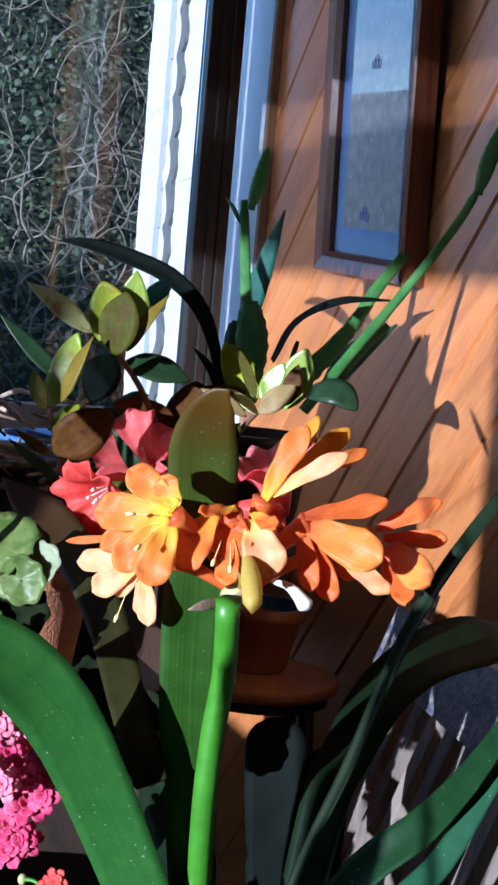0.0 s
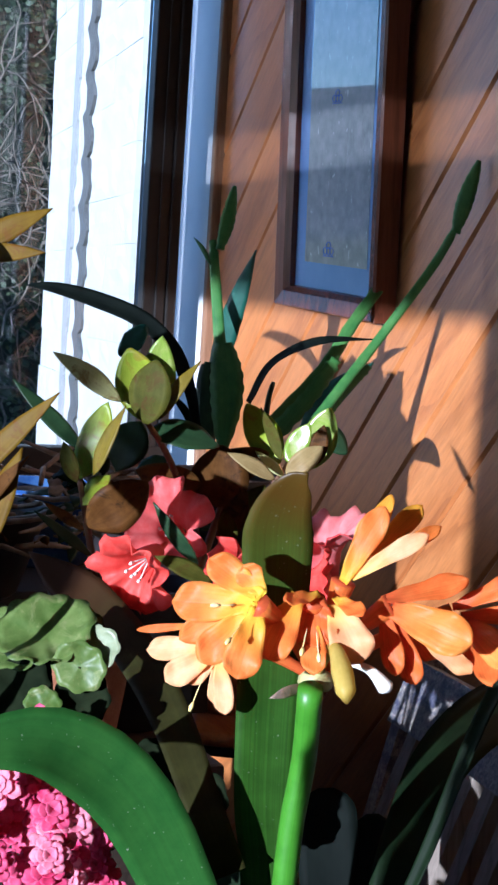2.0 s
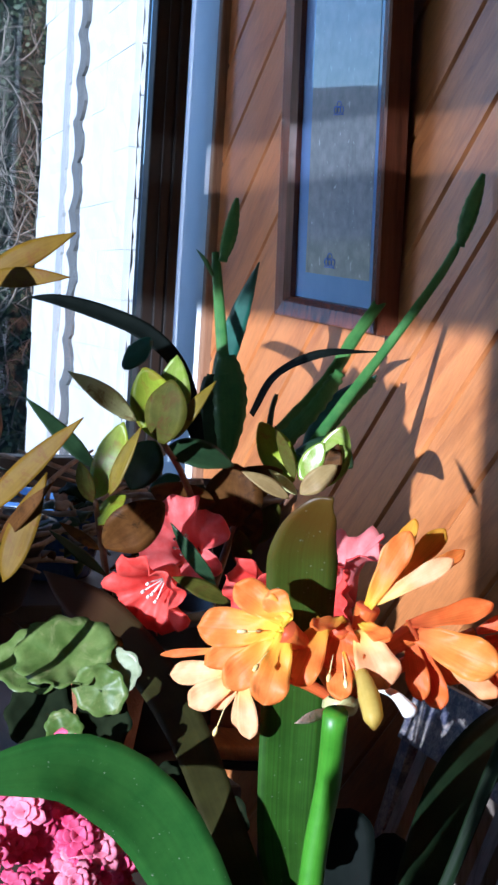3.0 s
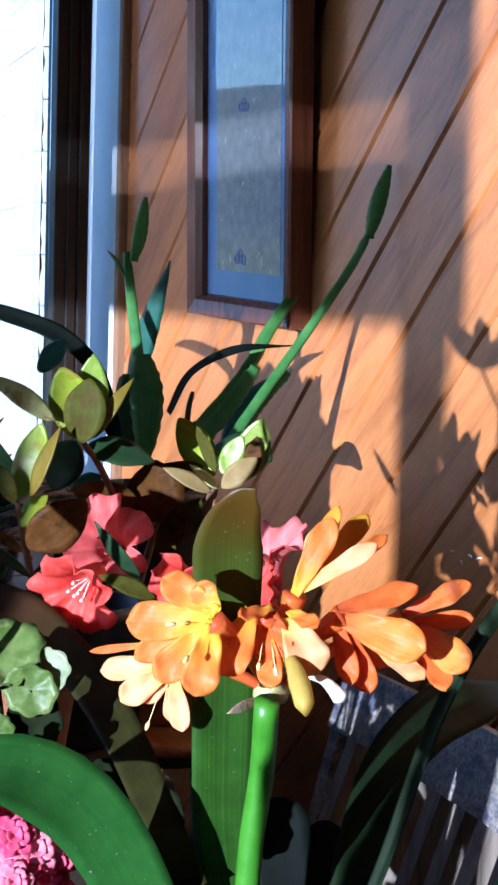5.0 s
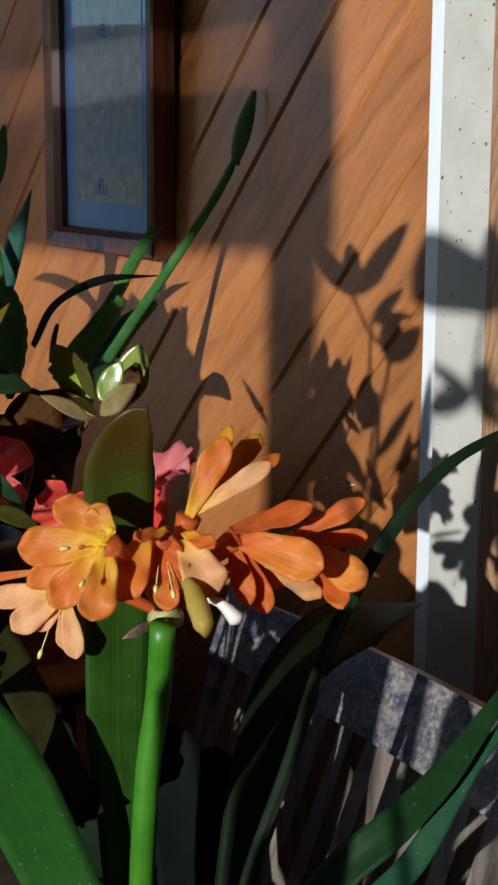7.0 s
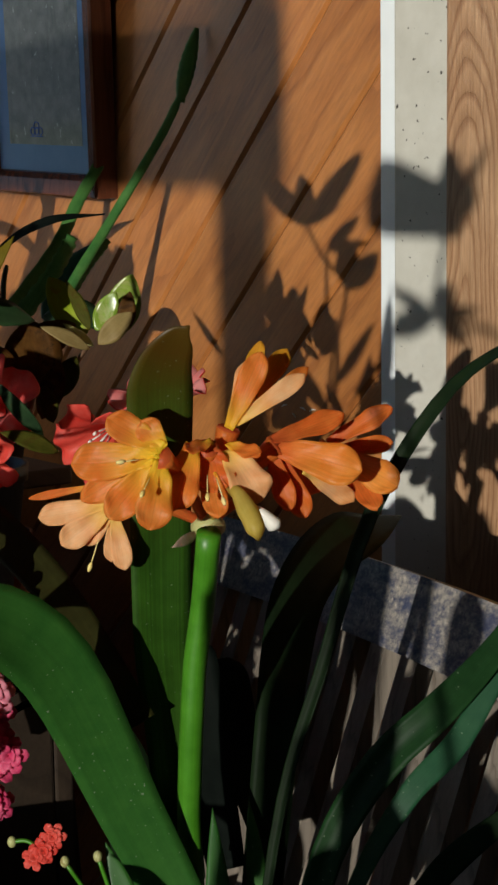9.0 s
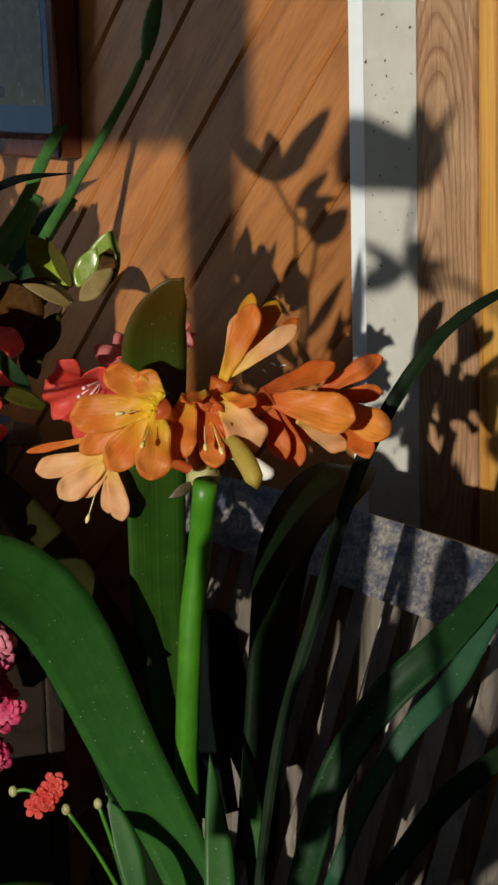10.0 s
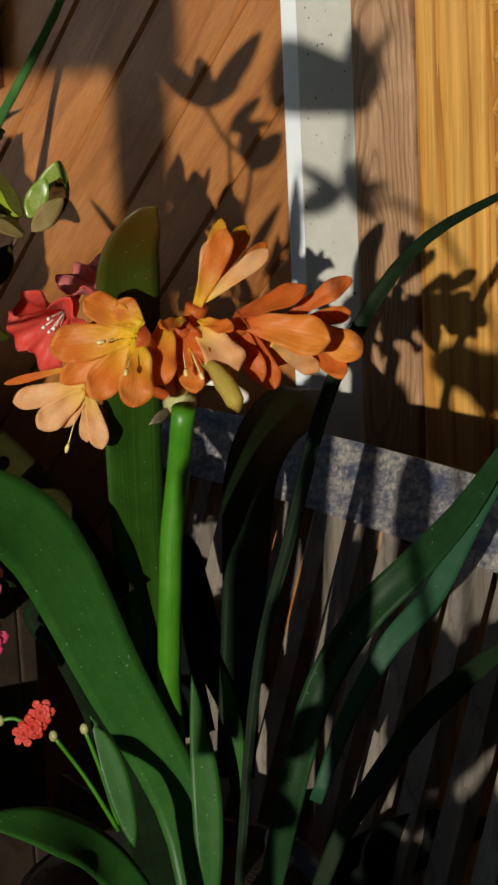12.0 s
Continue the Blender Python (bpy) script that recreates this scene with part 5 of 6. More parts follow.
pot(cactus_pot, (0.62, -0.21, 0.885), 0.085, 0.13, M_BLACKPLASTIC)

strap_plant = thing("strap_leaf_plant", (0.60, -0.28, 0.885), "dark strap-leaved plant behind the shrub", "plant")
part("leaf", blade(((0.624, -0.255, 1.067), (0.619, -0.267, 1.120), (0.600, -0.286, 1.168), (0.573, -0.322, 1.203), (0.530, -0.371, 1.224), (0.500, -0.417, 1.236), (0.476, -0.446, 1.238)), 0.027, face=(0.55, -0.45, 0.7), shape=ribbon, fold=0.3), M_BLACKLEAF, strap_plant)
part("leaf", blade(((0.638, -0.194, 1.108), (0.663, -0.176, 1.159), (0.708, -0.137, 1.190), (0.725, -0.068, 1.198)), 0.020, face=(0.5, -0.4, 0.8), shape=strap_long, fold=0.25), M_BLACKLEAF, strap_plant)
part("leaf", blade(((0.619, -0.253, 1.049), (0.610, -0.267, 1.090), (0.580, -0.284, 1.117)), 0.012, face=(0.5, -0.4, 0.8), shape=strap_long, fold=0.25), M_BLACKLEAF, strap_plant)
strap_pot = thing("blue_pot", (0.50, -0.40, 0.885), "cobalt blue glazed plant pot", "pot")
pot(strap_pot, (0.50, -0.42, 0.885), 0.09, 0.10, M_BLUEGLAZE)

# dry prunings and small plants heaped under the window
heap = thing("dry_cuttings", (0.70, -0.62, 0.885), "heap of dry twigs and curled dead leaves", "twigs", kind="stuff")
bm = bmesh.new()
rnd = random.Random(8)
for k in range(60):
    c = Vector((0.735, -0.492, 1.000)) + Vector((rnd.uniform(-0.12, 0.12), rnd.uniform(-0.09, 0.16), rnd.uniform(-0.05, 0.045)))
    a = rnd.uniform(0, 6.28)
    d = Vector((math.cos(a), math.sin(a), rnd.uniform(-0.25, 0.35))) * rnd.uniform(0.02, 0.06)
    tube((c - d, c + Vector((0, 0, rnd.uniform(-0.01, 0.015))), c + d), (0.003, 0.0035, 0.0015), n=5, sides=6, bm=bm)
part("twig_pile", bm, M_TWIG, heap)
for k in range(60):
    c = Vector((0.754, -0.498, 1.000)) + Vector((rnd.uniform(-0.1, 0.12), rnd.uniform(-0.1, 0.18), rnd.uniform(-0.06, 0.04)))
    a = rnd.uniform(0, 6.28)
    d = Vector((math.cos(a), math.sin(a), rnd.uniform(-0.3, 0.5))) * rnd.uniform(0.03, 0.06)
    part("leaf", blade((c, c + d * 0.5 + Vector((0, 0, 0.008)), c + d), rnd.uniform(0.010, 0.022), face=(0.4, -0.3, 0.9), shape=lance, n=8, across=4, wave=0.1), rnd.choice((M_RH_DARK, M_RH_BROWN, M_TWIG, M_CLIVIA_SHADED)), heap)
heap_pot = thing("wide_bowl_pot", (0.70, -0.56, 0.885), "wide black bowl full of cuttings", "pot")
pot(heap_pot, (0.70, -0.60, 0.885), 0.13, 0.10, M_BLACKPLASTIC)

# window shelf and added cabinet carrying the pots
shelf = thing("window_shelf", (0.36, -0.7, 0.86), "dark timber shelf under the window", "shelf")
for k in range(3):
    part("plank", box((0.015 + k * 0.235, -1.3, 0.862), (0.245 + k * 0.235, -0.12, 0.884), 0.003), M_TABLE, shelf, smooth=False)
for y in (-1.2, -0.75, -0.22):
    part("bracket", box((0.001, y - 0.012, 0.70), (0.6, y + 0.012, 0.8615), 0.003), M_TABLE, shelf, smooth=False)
# Closed sides and doors are added to shade the stool and lower boards.
bench = thing("shade_cabinet", (1.08, -0.72, 0), "low dark timber cabinet carrying plant pots, added closed to shade the boards", "cabinet")
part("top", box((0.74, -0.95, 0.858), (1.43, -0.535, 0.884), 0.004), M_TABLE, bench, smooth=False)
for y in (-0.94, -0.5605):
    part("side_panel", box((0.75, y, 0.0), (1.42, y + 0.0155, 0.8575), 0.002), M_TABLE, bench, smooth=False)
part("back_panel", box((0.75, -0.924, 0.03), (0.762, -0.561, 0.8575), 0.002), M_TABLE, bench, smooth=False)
for y0, y1 in ((-0.9235, -0.744), (-0.741, -0.5615)):
    door_leaf = part("cabinet_door", box((1.405, y0, 0.04), (1.42, y1, 0.85), 0.003), M_TABLE, bench, smooth=False)
    ky = y1 - 0.025 if y0 < -0.8 else y0 + 0.025
    part("knob", tube(((1.4205, ky, 0.6), (1.434, ky, 0.6), (1.44, ky, 0.6)), (0.005, 0.009, 0.006), n=6, sides=12), M_DARKMETAL, door_leaf)

# ---- scalloped succulent, pink flower heads, clay pot at the side ----
def round_leaf(plant, centre, r, material, face=(0.75, -0.5, 0.45), lobes=9, cup=0.25, depth=0.10, seed=0, name="leaf"):
    """A fleshy round leaf with a scalloped, ruffled edge."""
    bm = bmesh.new()
    uv = bm.loops.layers.uv.verify()
    c, f = Vector(centre), Vector(face).normalized()
    a = f.orthogonal().normalized()
    b = f.cross(a)
    n, rings = lobes * 5, 5
    rows = {1: [], -1: []}
    for sgn in (1, -1):
        for k in range(1, rings + 1):
            s = k / rings
            row = []
            for j in range(n):
                q = 2 * math.pi * j / n
                rr = r * s * (1 + depth * s ** 3 * (abs(math.cos(q * lobes / 2)) * 2 - 1.2) + 0.06 * math.sin(q * 2 + seed))
                lift = cup * r * s * s + 0.13 * r * s * noise.noise((math.cos(q) * s * 3 + seed, math.sin(q) * s * 3, 0)) + 0.08 * r * s * math.sin(q * 3 + seed)
                row.append(bm.verts.new(c + a * (math.cos(q) * rr) + b * (math.sin(q) * rr) + f * (lift + sgn * 0.0011 * (1.15 - s))))
            rows[sgn].append(row)
    for sgn in (1, -1):
        mid = bm.verts.new(c + f * sgn * 0.0013)
        for j in range(n):
            k = (j + 1) % n
            bm.faces.new((mid, rows[sgn][0][j], rows[sgn][0][k]))
            for i in range(rings - 1):
                bm.faces.new((rows[sgn][i][j], rows[sgn][i + 1][j], rows[sgn][i + 1][k], rows[sgn][i][k]))
    for j in range(n):
        k = (j + 1) % n
        bm.faces.new((rows[1][-1][j], rows[-1][-1][j], rows[-1][-1][k], rows[1][-1][k]))
    for fc in bm.faces:
        for l in fc.loops:
            l[uv].uv = ((l.vert.co - c).dot(a) / r * 0.5 + 0.5, (l.vert.co - c).dot(b) / r * 0.5 + 0.5)
    return part(name, bm, material, plant)


scallop = thing("scalloped_succulent", (1.48, -0.70, 0.80), "fleshy succulent with pale scalloped leaves", "plant")
for k, (c, r, m, f) in enumerate((
        ((1.479, -0.696, 0.997), 0.033, M_SCALLOP, (0.55, -0.35, 0.8)),
        ((1.461, -0.712, 0.988), 0.027, M_SCALLOP, (0.6, -0.45, 0.75)),
        ((1.503, -0.666, 0.990), 0.018, M_SCALLOP_PALE, (0.55, -0.75, 0.35)),
        ((1.473, -0.671, 0.997), 0.019, M_SCALLOP, (0.6, -0.4, 0.75)),
        ((1.508, -0.680, 0.982), 0.018, M_SCALLOP, (0.85, -0.45, 0.1)),
        ((1.508, -0.704, 0.955), 0.013, M_SCALLOP, (0.8, -0.4, 0.5)),
        ((1.509, -0.677, 0.959), 0.020, M_SCALLOP_SHADED, (0.8, -0.4, 0.4)),
        ((1.482, -0.714, 0.960), 0.023, M_SCALLOP_SHADED, (0.8, -0.4, 0.4)),
        ((1.502, -0.616, 0.907), 0.023, M_SCALLOP_SHADED, (0.85, -0.5, 0.1)),
        ((1.523, -0.595, 0.892), 0.021, M_SCALLOP_SHADED, (0.85, -0.5, 0.1)),
        ((1.517, -0.610, 0.875), 0.023, M_SCALLOP_SHADED, (0.85, -0.4, 0.2)),
        ((1.527, -0.584, 0.860), 0.018, M_SCALLOP_SHADED, (0.85, -0.5, 0.1)))):
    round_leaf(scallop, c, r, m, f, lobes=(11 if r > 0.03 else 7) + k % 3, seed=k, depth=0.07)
    part("stalk", tube((c, (Vector(c) + Vector((1.48, -0.68, 0.86))) / 2, (1.48, -0.68, 0.82)), (0.002, 0.0025, 0.003), n=8, sides=6), M_SCALLOP_SHADED, scallop)
terracotta = thing("terracotta_pot", (1.37, -0.645, 0.885), "rough terracotta pot beside the succulent", "pot")
pot(terracotta, (1.37, -0.645, 0.885), 0.05, 0.085, M_TERRACOTTA)

# pink heads
pink = thing("pink_flowering_plant", (1.58, -0.76, 0.78), "small plant with crowded magenta pink flower heads", "plant")
rnd = random.Random(12)


def rosette(plant, c, r, toward=(0.75, -0.5, 0.4), material=None):
    """A double floret of small cupped petals."""
    c, f = Vector(c), Vector(toward).normalized()
    f = (f + Vector((rnd.uniform(-0.35, 0.35), rnd.uniform(-0.35, 0.35), rnd.uniform(-0.3, 0.3)))).normalized()
    a = f.orthogonal().normalized()
    bm = bmesh.new()
    for ring_n, tilt, ln in ((6, 0.15, 1.0), (5, 0.6, 0.8), (4, 1.2, 0.55)):
        for k in range(ring_n):
            out = Matrix.Rotation(2 * math.pi * k / ring_n + tilt * 2, 3, f) @ a
            d = (out + f * tilt).normalized() * r * ln
            blade((c + f * r * 0.1 * tilt, c + d * 0.55 + f * r * 0.12, c + d), r * 0.62, face=f - out * 0.4, shape=obovate, fold=0.3, n=5, across=4, bm=bm, thick=0.0003)
    return part("floret", bm, material or rnd.choice((M_MAGENTA, M_MAGENTA, M_MAGENTA, M_PALEPINK)), plant)


for (cc, spread, n) in (((1.551, -0.743, 0.932), 0.019, 9), ((1.578, -0.740, 0.900), 0.022, 12), ((1.575, -0.718, 0.915), 0.014, 9), ((1.599, -0.718, 0.891), 0.016, 9), ((1.554, -0.765, 0.912), 0.02, 8), ((1.563, -0.745, 0.910), 0.02, 10), ((1.593, -0.732, 0.883), 0.02, 10), ((1.583, -0.756, 0.881), 0.02, 10), ((1.559, -0.729, 0.918), 0.014, 6), ((1.514, -0.669, 0.850), 0.020, 12), ((1.519, -0.662, 0.824), 0.018, 10), ((1.518, -0.672, 0.803), 0.016, 8)):
    for k in range(max(4, n // 2)):
        o = Vector((rnd.gauss(0, 0.45), rnd.gauss(0, 0.6), rnd.gauss(0, 0.6))) * spread
        rosette(pink, Vector(cc) + o, rnd.uniform(0.013, 0.018))
for c in ((1.583, -0.664, 0.786), (1.585, -0.658, 0.795), (1.580, -0.669, 0.781)):
    rosette(pink, c, 0.0095, material=M_RED)
for a, b in (((1.585, -0.650, 0.775), (1.601, -0.612, 0.697)), ((1.559, -0.675, 0.787), (1.574, -0.660, 0.781)), ((1.591, -0.628, 0.775), (1.600, -0.611, 0.701))):
    part("stalk", tube((a, (Vector(a) + Vector(b)) / 2 + Vector((0, 0, 0.004)), b), (0.0016, 0.0015, 0.0018), n=8, sides=6), M_SCAPE, pink)
    bm = bmesh.new()
    bmesh.ops.create_icosphere(bm, subdivisions=2, radius=0.0032, matrix=Matrix.Translation(a) @ Matrix.Diagonal((1, 1, 1.3, 1)))
    part("bud", bm, M_RH_PALE, pink)
pink_pot = thing("grey_pot", (1.56, -0.80, 0.62), "dark plastic pot of the pink flowers", "pot")
pot(pink_pot, (1.52, -0.80, 0.66), 0.065, 0.11, M_BLACKPLASTIC)

# ---- tall shrub at the window whose shadow falls on the boards ----
tall = thing("tall_leafy_shrub", (1.50, -0.90, 0.452), "tall shrub with pointed yellow-green leaves in whorls", "plant")
T1, T2, T3 = (1.527, -0.844, 1.286), (1.597, -0.844, 1.217), (1.559, -0.844, 1.079)
part("stem", tube((T1, (1.558, -0.844, 1.248), T2, (1.571, -0.844, 1.142), T3, (1.50, -0.88, 0.9), (1.50, -0.90, 0.53)), (0.0022, 0.003, 0.004), n=18, sides=8), M_STEM, tall, "thin woody stem")
V1, V2 = (1.526, -0.780, 1.251), (1.539, -0.778, 1.102)
for base, tip, w, m in (
        (T1, (1.623, -0.844, 1.363), 0.030, M_RH_GOLD), (T1, (1.527, -0.861, 1.344), 0.034, M_RH_GOLD), (T1, (1.452, -0.844, 1.336), 0.03, M_RH_GREEN), (T1, (1.575, -0.818, 1.306), 0.012, M_RH_GOLD), (T1, (1.516, -0.861, 1.320), 0.03, M_RH_BROWN),
        (T2, (1.596, -0.844, 1.271), 0.036, M_RH_GREEN), (T2, (1.649, -0.844, 1.256), 0.03, M_RH_GOLD),
        (T3, (1.492, -0.844, 1.131), 0.026, M_RH_GOLD),
        (V1, (1.554, -0.729, 1.283), 0.017, M_RH_GOLD), (V1, (1.575, -0.738, 1.255), 0.013, M_RH_GOLD),
        (V2, (1.576, -0.725, 1.170), 0.016, M_RH_GOLD), ((1.577, -0.771, 1.068), (1.581, -0.748, 1.136), 0.020, M_RH_GOLD), ((1.564, -0.772, 1.090), (1.602, -0.750, 1.133), 0.010, M_RH_BROWN),
        ((1.652, -0.844, 1.085), (1.668, -0.840, 1.214), 0.023, M_RH_GREEN)):
    leaf(tall, base, tip, w, m, (0.7, -0.65, 0.15), bend=0.03, shape=oval if w > 0.0245 else lance)
part("stem", tube((T3, (1.61, -0.844, 1.073), (1.652, -0.844, 1.087)), (0.002, 0.0015), n=8, sides=8), M_STEM, tall, "thin woody side shoot")
part("stem", tube((V1, (1.523, -0.775, 1.179), V2, (1.50, -0.90, 0.53)), (0.0022, 0.003, 0.004), n=14, sides=8), M_STEM, tall, "thin woody stem")
tall_pot = thing("grey_pot", (1.50, -0.90, 0.452), "dark plastic pot of the tall shrub", "pot")
pot(tall_pot, (1.50, -0.90, 0.452), 0.05, 0.10, M_BLACKPLASTIC)

# shrub nearer the sunny window, unseen, known by its shadow on the door surround
shade = thing("unseen_shade_shrub", (1.84, -1.2, 0.452), "unseen shrub near the sunny window, broad and narrow leaves placed for shadows", "plant")
S1, S2 = (1.955, -1.163, 1.333), (1.932, -1.163, 1.230)
OUT = sun_way * -0.5
part("stem", tube((Vector(S1) + OUT, Vector(S2) + OUT, (2.31, -1.61, 1.26), (2.41, -1.60, 1.08), (2.36, -1.50, 0.8), (2.1, -1.19, 0.53)), (0.003, 0.004, 0.005), n=12, sides=8), M_STEM, shade, "thin woody stem")
for base, tip, w, form in ((S1, (1.818, -1.163, 1.359), 0.078, strap), (S1, (1.954, -1.163, 1.400), 0.036, pointed), (S1, (2.010, -1.163, 1.401), 0.014, lance), (S1, (1.994, -1.163, 1.358), 0.032, pointed), (S1, (1.919, -1.163, 1.320), 0.04, pointed), (S1, (1.956, -1.146, 1.308), 0.03, pointed),
                            (S2, (1.853, -1.163, 1.261), 0.016, lance), (S2, (1.958, -1.163, 1.265), 0.036, pointed), (S2, (2.001, -1.163, 1.240), 0.018, lance), (S2, (1.854, -1.163, 1.209), 0.024, pointed), (S2, (1.864, -1.163, 1.226), 0.02, lance), (S2, (1.985, -1.163, 1.205), 0.02, lance)):
    leaf(shade, Vector(base) + OUT, Vector(tip) + OUT, w, M_RH_GREEN, (0.5, -0.85, 0.1), shape=form)
# Leaf mass added out of view, shading chair and door but for one lane.
rnd = random.Random(33)
for k in range(330):
    tip = Vector((rnd.uniform(2.075, 2.36), rnd.uniform(-1.26, -1.10), rnd.uniform(0.62, 0.925)))
    high = k % 8 == 0
    if high:
        tip = Vector((rnd.uniform(2.03, 2.19), rnd.uniform(-1.17, -1.12), rnd.uniform(1.045, 1.09)))
    if noise.noise(tip * 9.0) < -0.28 or abs(tip.x - 2.115 - 0.3 * max(0.0, tip.z - 0.80)) < 0.021 and tip.z < 0.95:
        continue
    base = tip - Vector((rnd.uniform(-0.03, 0.03), rnd.uniform(-0.02, 0.02), 0.03 if high else rnd.uniform(0.03, 0.07)))
    leaf(shade, base, tip, rnd.uniform(0.02, 0.042), M_RH_DARK, (rnd.uniform(0.2, 0.8), -0.8, rnd.uniform(-0.3, 0.5)), bend=0.05)
# Upright leaves added to throw the shadow stripes on the rail.
for x, z0, w in ((2.057, 0.90, 0.016), (2.108, 0.88, 0.036), (2.04, 0.80, 0.03), (1.994, 0.90, 0.03)):
    leaf(shade, (x - 0.01, -1.15, z0 - 0.08), (x, -1.15, z0 + 0.14), w, M_RH_DARK, (0.5, -0.85, 0.0), shape=strap)
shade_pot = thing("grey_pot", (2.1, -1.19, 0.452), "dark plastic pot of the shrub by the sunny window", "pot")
pot(shade_pot, (2.1, -1.19, 0.452), 0.06, 0.10, M_BLACKPLASTIC)
stand = thing("side_table", (1.75, -1.0, 0), "plain dark timber table under the window plants", "table")
part("tabletop", box((1.44, -1.45, 0.425), (2.2, -0.80, 0.4515), 0.004), M_TABLE, stand, smooth=False)
for x, y in ((1.48, -1.41), (2.16, -1.41), (1.48, -0.84), (2.16, -0.84)):
    part("leg", box((x - 0.02, y - 0.02, 0), (x + 0.02, y + 0.02, 0.4245), 0.003), M_TABLE, stand, smooth=False)

# bushy plant under the window, unseen, added so its shadow darkens the lower boards
bush = thing("unseen_shade_bush", (0.97, -0.75, 0.885), "dense dark-leaved bush beside the window, unseen, shaped to shade the boards", "plant")
rnd = random.Random(21)
B0 = Vector((0.535 + 0.43, -0.745, 1.06))
part("stem", tube(((0.97, -0.75, 0.9), B0), (0.006, 0.004), n=4, sides=8), M_STEM, bush)
for k in range(520):
    u, v = rnd.uniform(-1, 1), rnd.uniform(-1, 1)
    if u ** 4 + v ** 4 > 1:
        continue
    tip = B0 + Vector((u * 0.15 - 0.01, rnd.uniform(-0.06, 0.06), v * 0.19 + 0.01))
    base = tip + Vector((rnd.uniform(-0.03, 0.03), rnd.uniform(-0.02, 0.02), -0.055))
    leaf(bush, base, tip, rnd.uniform(0.035, 0.055), M_RH_DARK, (0.5, -0.85, rnd.uniform(-0.2, 0.4)), bend=0.05)
    if k % 4 == 0:
        part("stem", tube((B0 - Vector((0, 0, 0.1)), base), (0.0025, 0.002), n=3, sides=6), M_STEM, bush)
bush_pot = thing("clay_planter", (0.96, -0.75, 0.885), "large dark clay planter of the unseen bush, on the shelf", "pot")
pot(bush_pot, (0.96, -0.75, 0.885), 0.10, 0.11, M_BLACKPLASTIC)
# more strap leaves
def strap_leaf(pts, width, material, face=(0.8, -0.5, 0.3), shape=strap_long, fold=0.12, twist=0.0, label=""):
    return part("leaf", blade(pts, width, face=face, shape=shape, fold=fold, twist=twist, n=28), material, clivia, label)


strap_leaf(((1.672, -0.569, 0.632), (1.654, -0.522, 0.797), (1.658, -0.487, 0.893), (1.672, -0.454, 0.998), (1.716, -0.424, 1.083), (1.805, -0.435, 1.127), (1.862, -0.443, 1.142)), 0.0125, M_CLIVIA_SHADED, (0.5, -0.75, 0.45), fold=0.5)
strap_leaf(((1.600, -0.500, 0.700), (1.595, -0.477, 0.840), (1.573, -0.453, 0.874), (1.544, -0.419, 0.907), (1.519, -0.378, 0.928), (1.495, -0.331, 0.937), (1.465, -0.274, 0.936), (1.346, -0.134, 0.911)), 0.048, M_CLIVIA_SHADED, (0.72, -0.5, 0.48), shape=arched)
strap_leaf(((1.685, -0.563, 0.609), (1.699, -0.556, 0.676), (1.714, -0.550, 0.739), (1.725, -0.533, 0.804), (1.745, -0.509, 0.855), (1.771, -0.486, 0.890), (1.808, -0.478, 0.932), (1.841, -0.471, 0.980), (1.878, -0.460, 1.033)), 0.027, M_CLIVIA_HALF_SHADE, (0.6, -0.65, 0.45), fold=0.35)
# Lit half of the leaf above, built apart in the lighter green.
strap_leaf(((1.719, -0.533, 0.727), (1.734, -0.513, 0.787), (1.753, -0.492, 0.835), (1.782, -0.478, 0.874), (1.817, -0.464, 0.941), (1.863, -0.457, 0.996)), 0.018, M_CLIVIA_LIT, (0.5, -0.85, 0.0))
strap_leaf(((1.718, -0.547, 0.640), (1.734, -0.524, 0.704), (1.760, -0.491, 0.765), (1.786, -0.482, 0.800), (1.828, -0.469, 0.841), (1.876, -0.465, 0.878)), 0.020, M_CLIVIA_SHADED, (0.6, -0.6, 0.5))
strap_leaf(((1.680, -0.623, 0.624), (1.691, -0.686, 0.725), (1.698, -0.739, 0.772), (1.689, -0.788, 0.794)), 0.036, M_CLIVIA, (0.5, -0.5, 0.75))
strap_leaf(((1.660, -0.581, 0.633), (1.646, -0.568, 0.726), (1.622, -0.555, 0.801)), 0.021, M_CLIVIA, (0.8, -0.55, 0.2), shape=lance)
strap_leaf(((1.640, -0.531, 0.668), (1.626, -0.522, 0.748), (1.615, -0.519, 0.796)), 0.014, M_CLIVIA, (0.8, -0.55, 0.2), shape=lance)
strap_leaf(((1.617, -0.611, 0.689), (1.600, -0.613, 0.744), (1.585, -0.618, 0.781)), 0.018, M_CLIVIA, (0.8, -0.55, 0.2), shape=lance)
strap_leaf(((1.615, -0.607, 0.869), (1.579, -0.615, 0.907), (1.514, -0.615, 0.946), (1.437, -0.616, 0.975), (1.368, -0.625, 0.995), (1.319, -0.639, 1.009), (1.280, -0.654, 1.023)), 0.036, M_OLIVE_STRAP, (0.8, -0.4, 0.4), shape=arched)
# Low leaves in shade, which their near-black colour carries.
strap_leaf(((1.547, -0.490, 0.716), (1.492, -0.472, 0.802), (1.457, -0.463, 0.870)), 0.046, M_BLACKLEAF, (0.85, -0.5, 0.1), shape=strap)
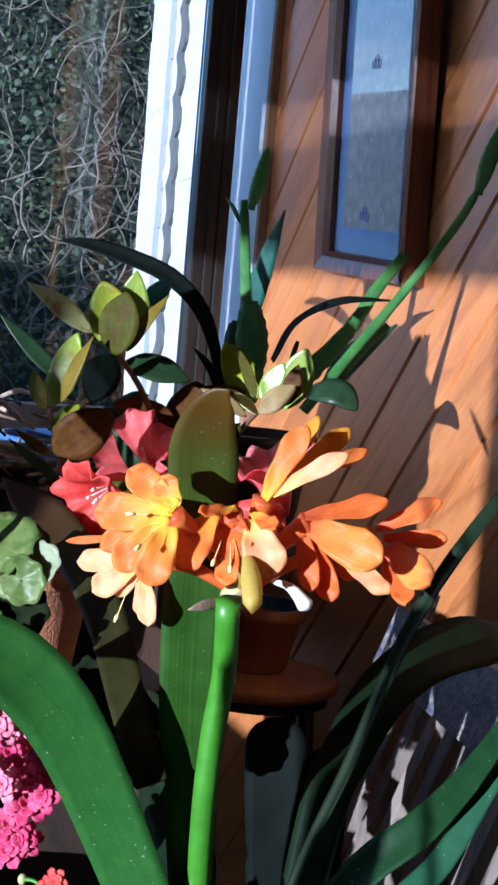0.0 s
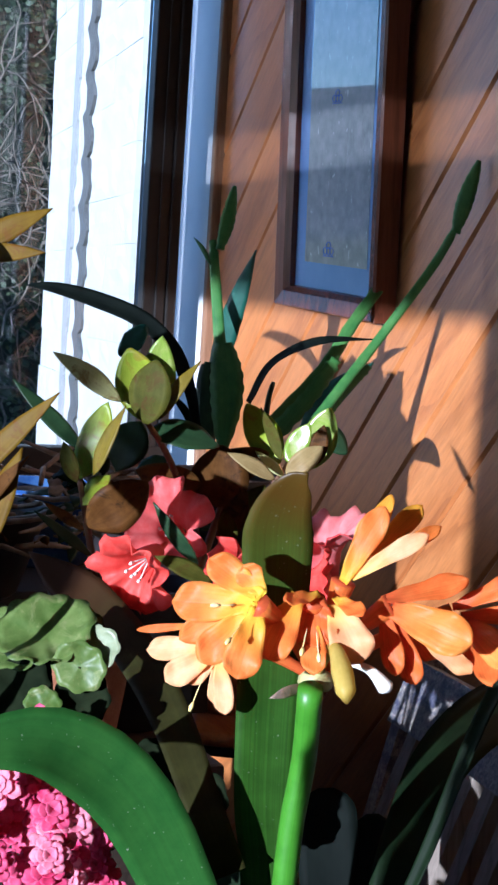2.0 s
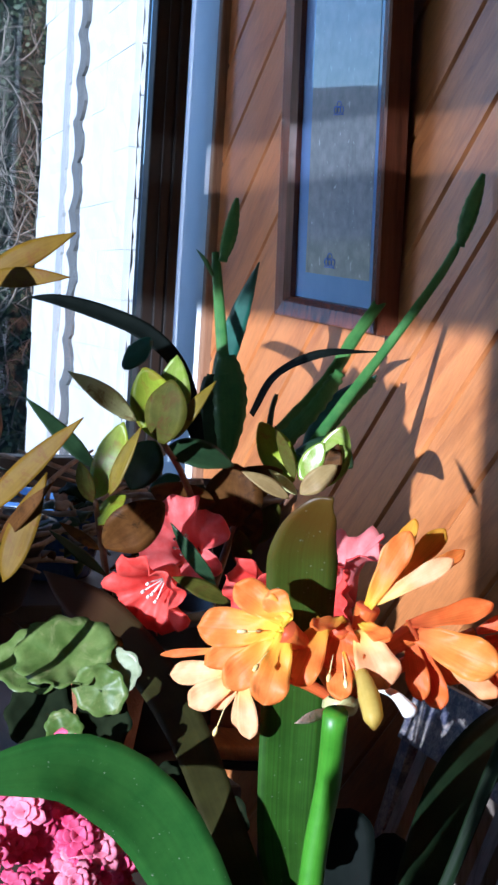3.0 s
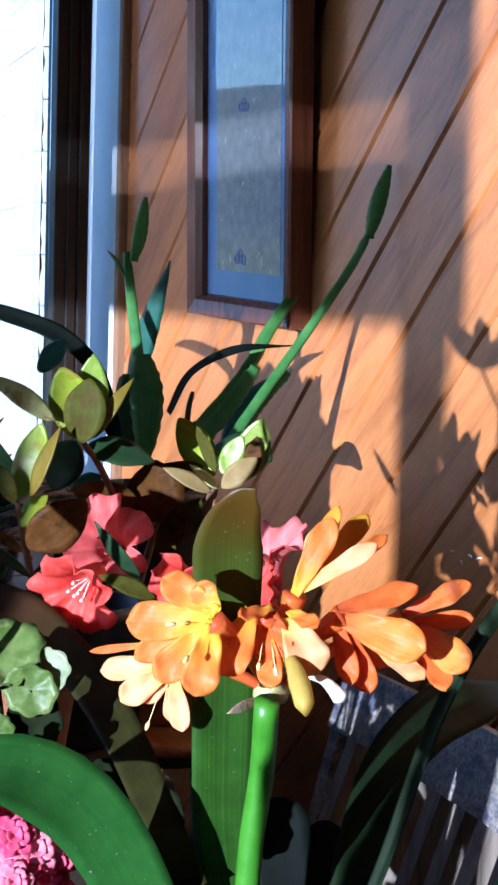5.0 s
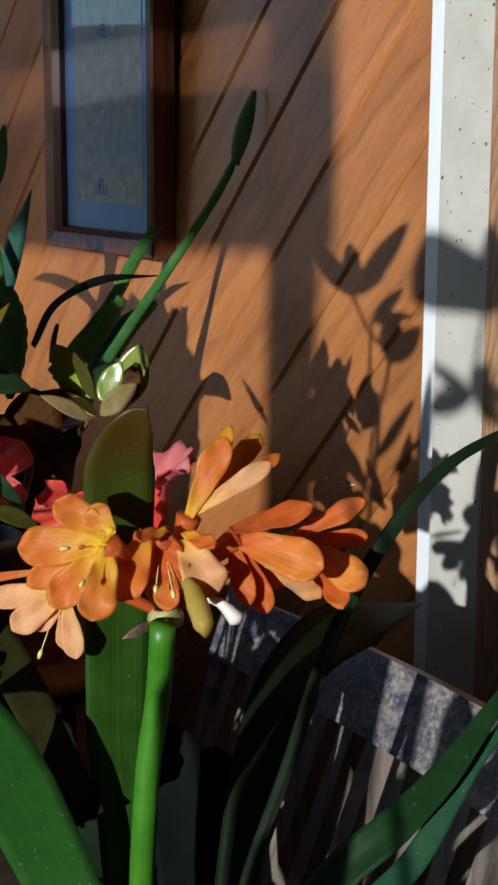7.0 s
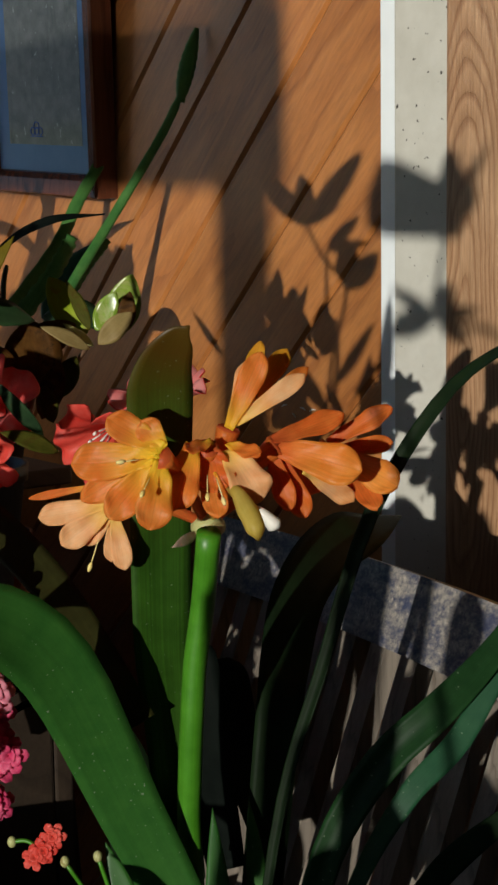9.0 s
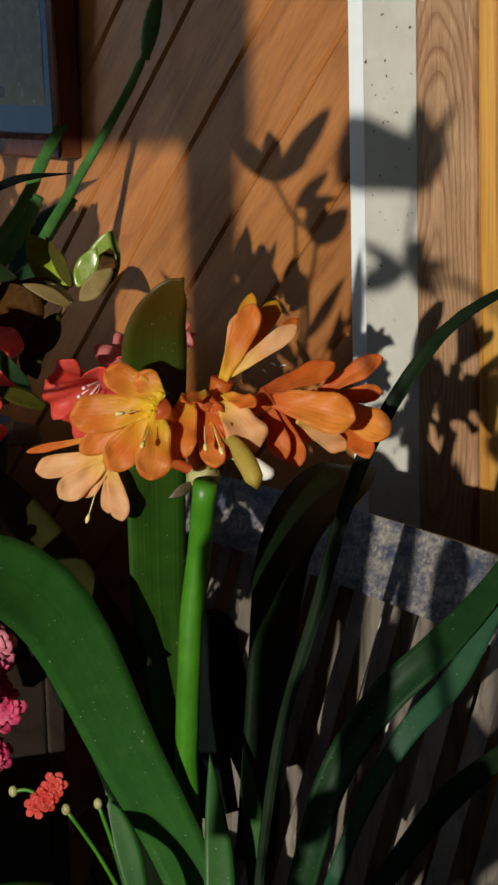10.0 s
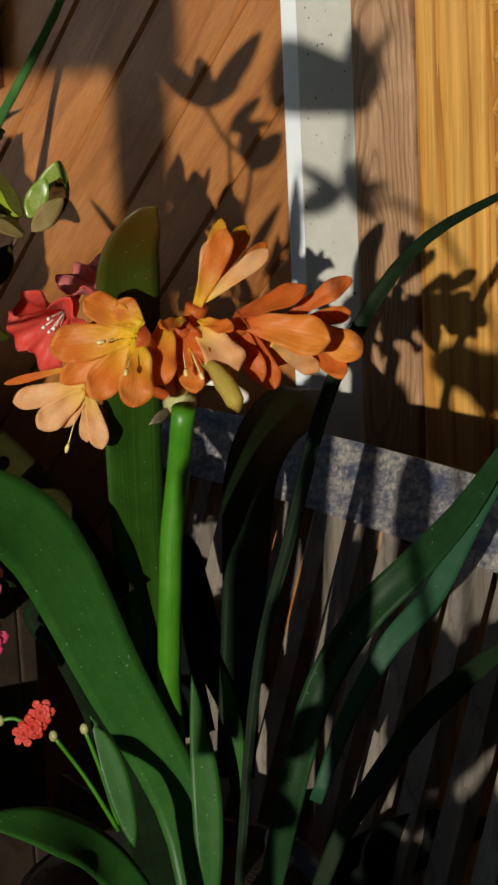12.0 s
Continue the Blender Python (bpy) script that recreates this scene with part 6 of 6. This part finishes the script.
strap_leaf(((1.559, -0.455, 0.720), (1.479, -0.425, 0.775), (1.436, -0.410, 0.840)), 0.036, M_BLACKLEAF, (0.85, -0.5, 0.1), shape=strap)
strap_leaf(((1.627, -0.593, 0.617), (1.540, -0.552, 0.712), (1.468, -0.533, 0.780), (1.420, -0.544, 0.819)), 0.05, M_CLIVIA_SHADED, (0.8, -0.5, 0.2), shape=strap)
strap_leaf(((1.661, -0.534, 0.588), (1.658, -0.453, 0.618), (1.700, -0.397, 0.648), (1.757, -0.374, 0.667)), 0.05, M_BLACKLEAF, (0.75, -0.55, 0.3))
# Orange strip painted for the sunlit wall showing between two slats.
part("sunlit_gap_strip", blade(((1.503, -0.398, 0.595), (1.460, -0.295, 0.751), (1.445, -0.254, 0.815)), 0.0045, face=(0.8, -0.55, 0.2), shape=ribbon, n=16, across=4), M_GAP_LIGHT, clivia, "narrow orange strip standing in for sunlit boards between the slats")
# closed bud, withered tube, node at the top of the stalk
part("bud", tube((HUB, (1.682, -0.579, 1.030), (1.704, -0.583, 1.021), (1.715, -0.585, 1.011), (1.719, -0.586, 1.005)), (0.0022, 0.0035, 0.0066, 0.0060, 0.001), n=16, sides=12), M_BUD, clivia, "hanging yellow-green bud")
part("withered_tube", tube(((1.640, -0.546, 1.010), (1.656, -0.539, 1.009), (1.662, -0.530, 0.999), (1.663, -0.528, 0.996)), (0.0015, 0.003, 0.0055, 0.001), n=12, sides=10), M_WHITEANTHER, clivia, "white withered flower tube")
part("bract", tube(((1.636, -0.574, 0.998), (1.644, -0.570, 1.001), (1.644, -0.561, 0.999)), (0.006, 0.0095, 0.006), n=6, sides=10), M_RH_PALE, clivia, "papery bract ring")
part("bract", blade(((1.637, -0.572, 0.996), (1.649, -0.592, 0.995), (1.654, -0.605, 0.993)), 0.007, shape=lance, n=8), M_TWIG, clivia, "papery dry bract")
clivia_pot = thing("clivia_pot", (1.62, -0.58, 0.4505), "large dark plastic pot of the clivia, on the chair seat", "pot")
pot(clivia_pot, (1.62, -0.58, 0.4505), 0.11, 0.2, M_BLACKPLASTIC)
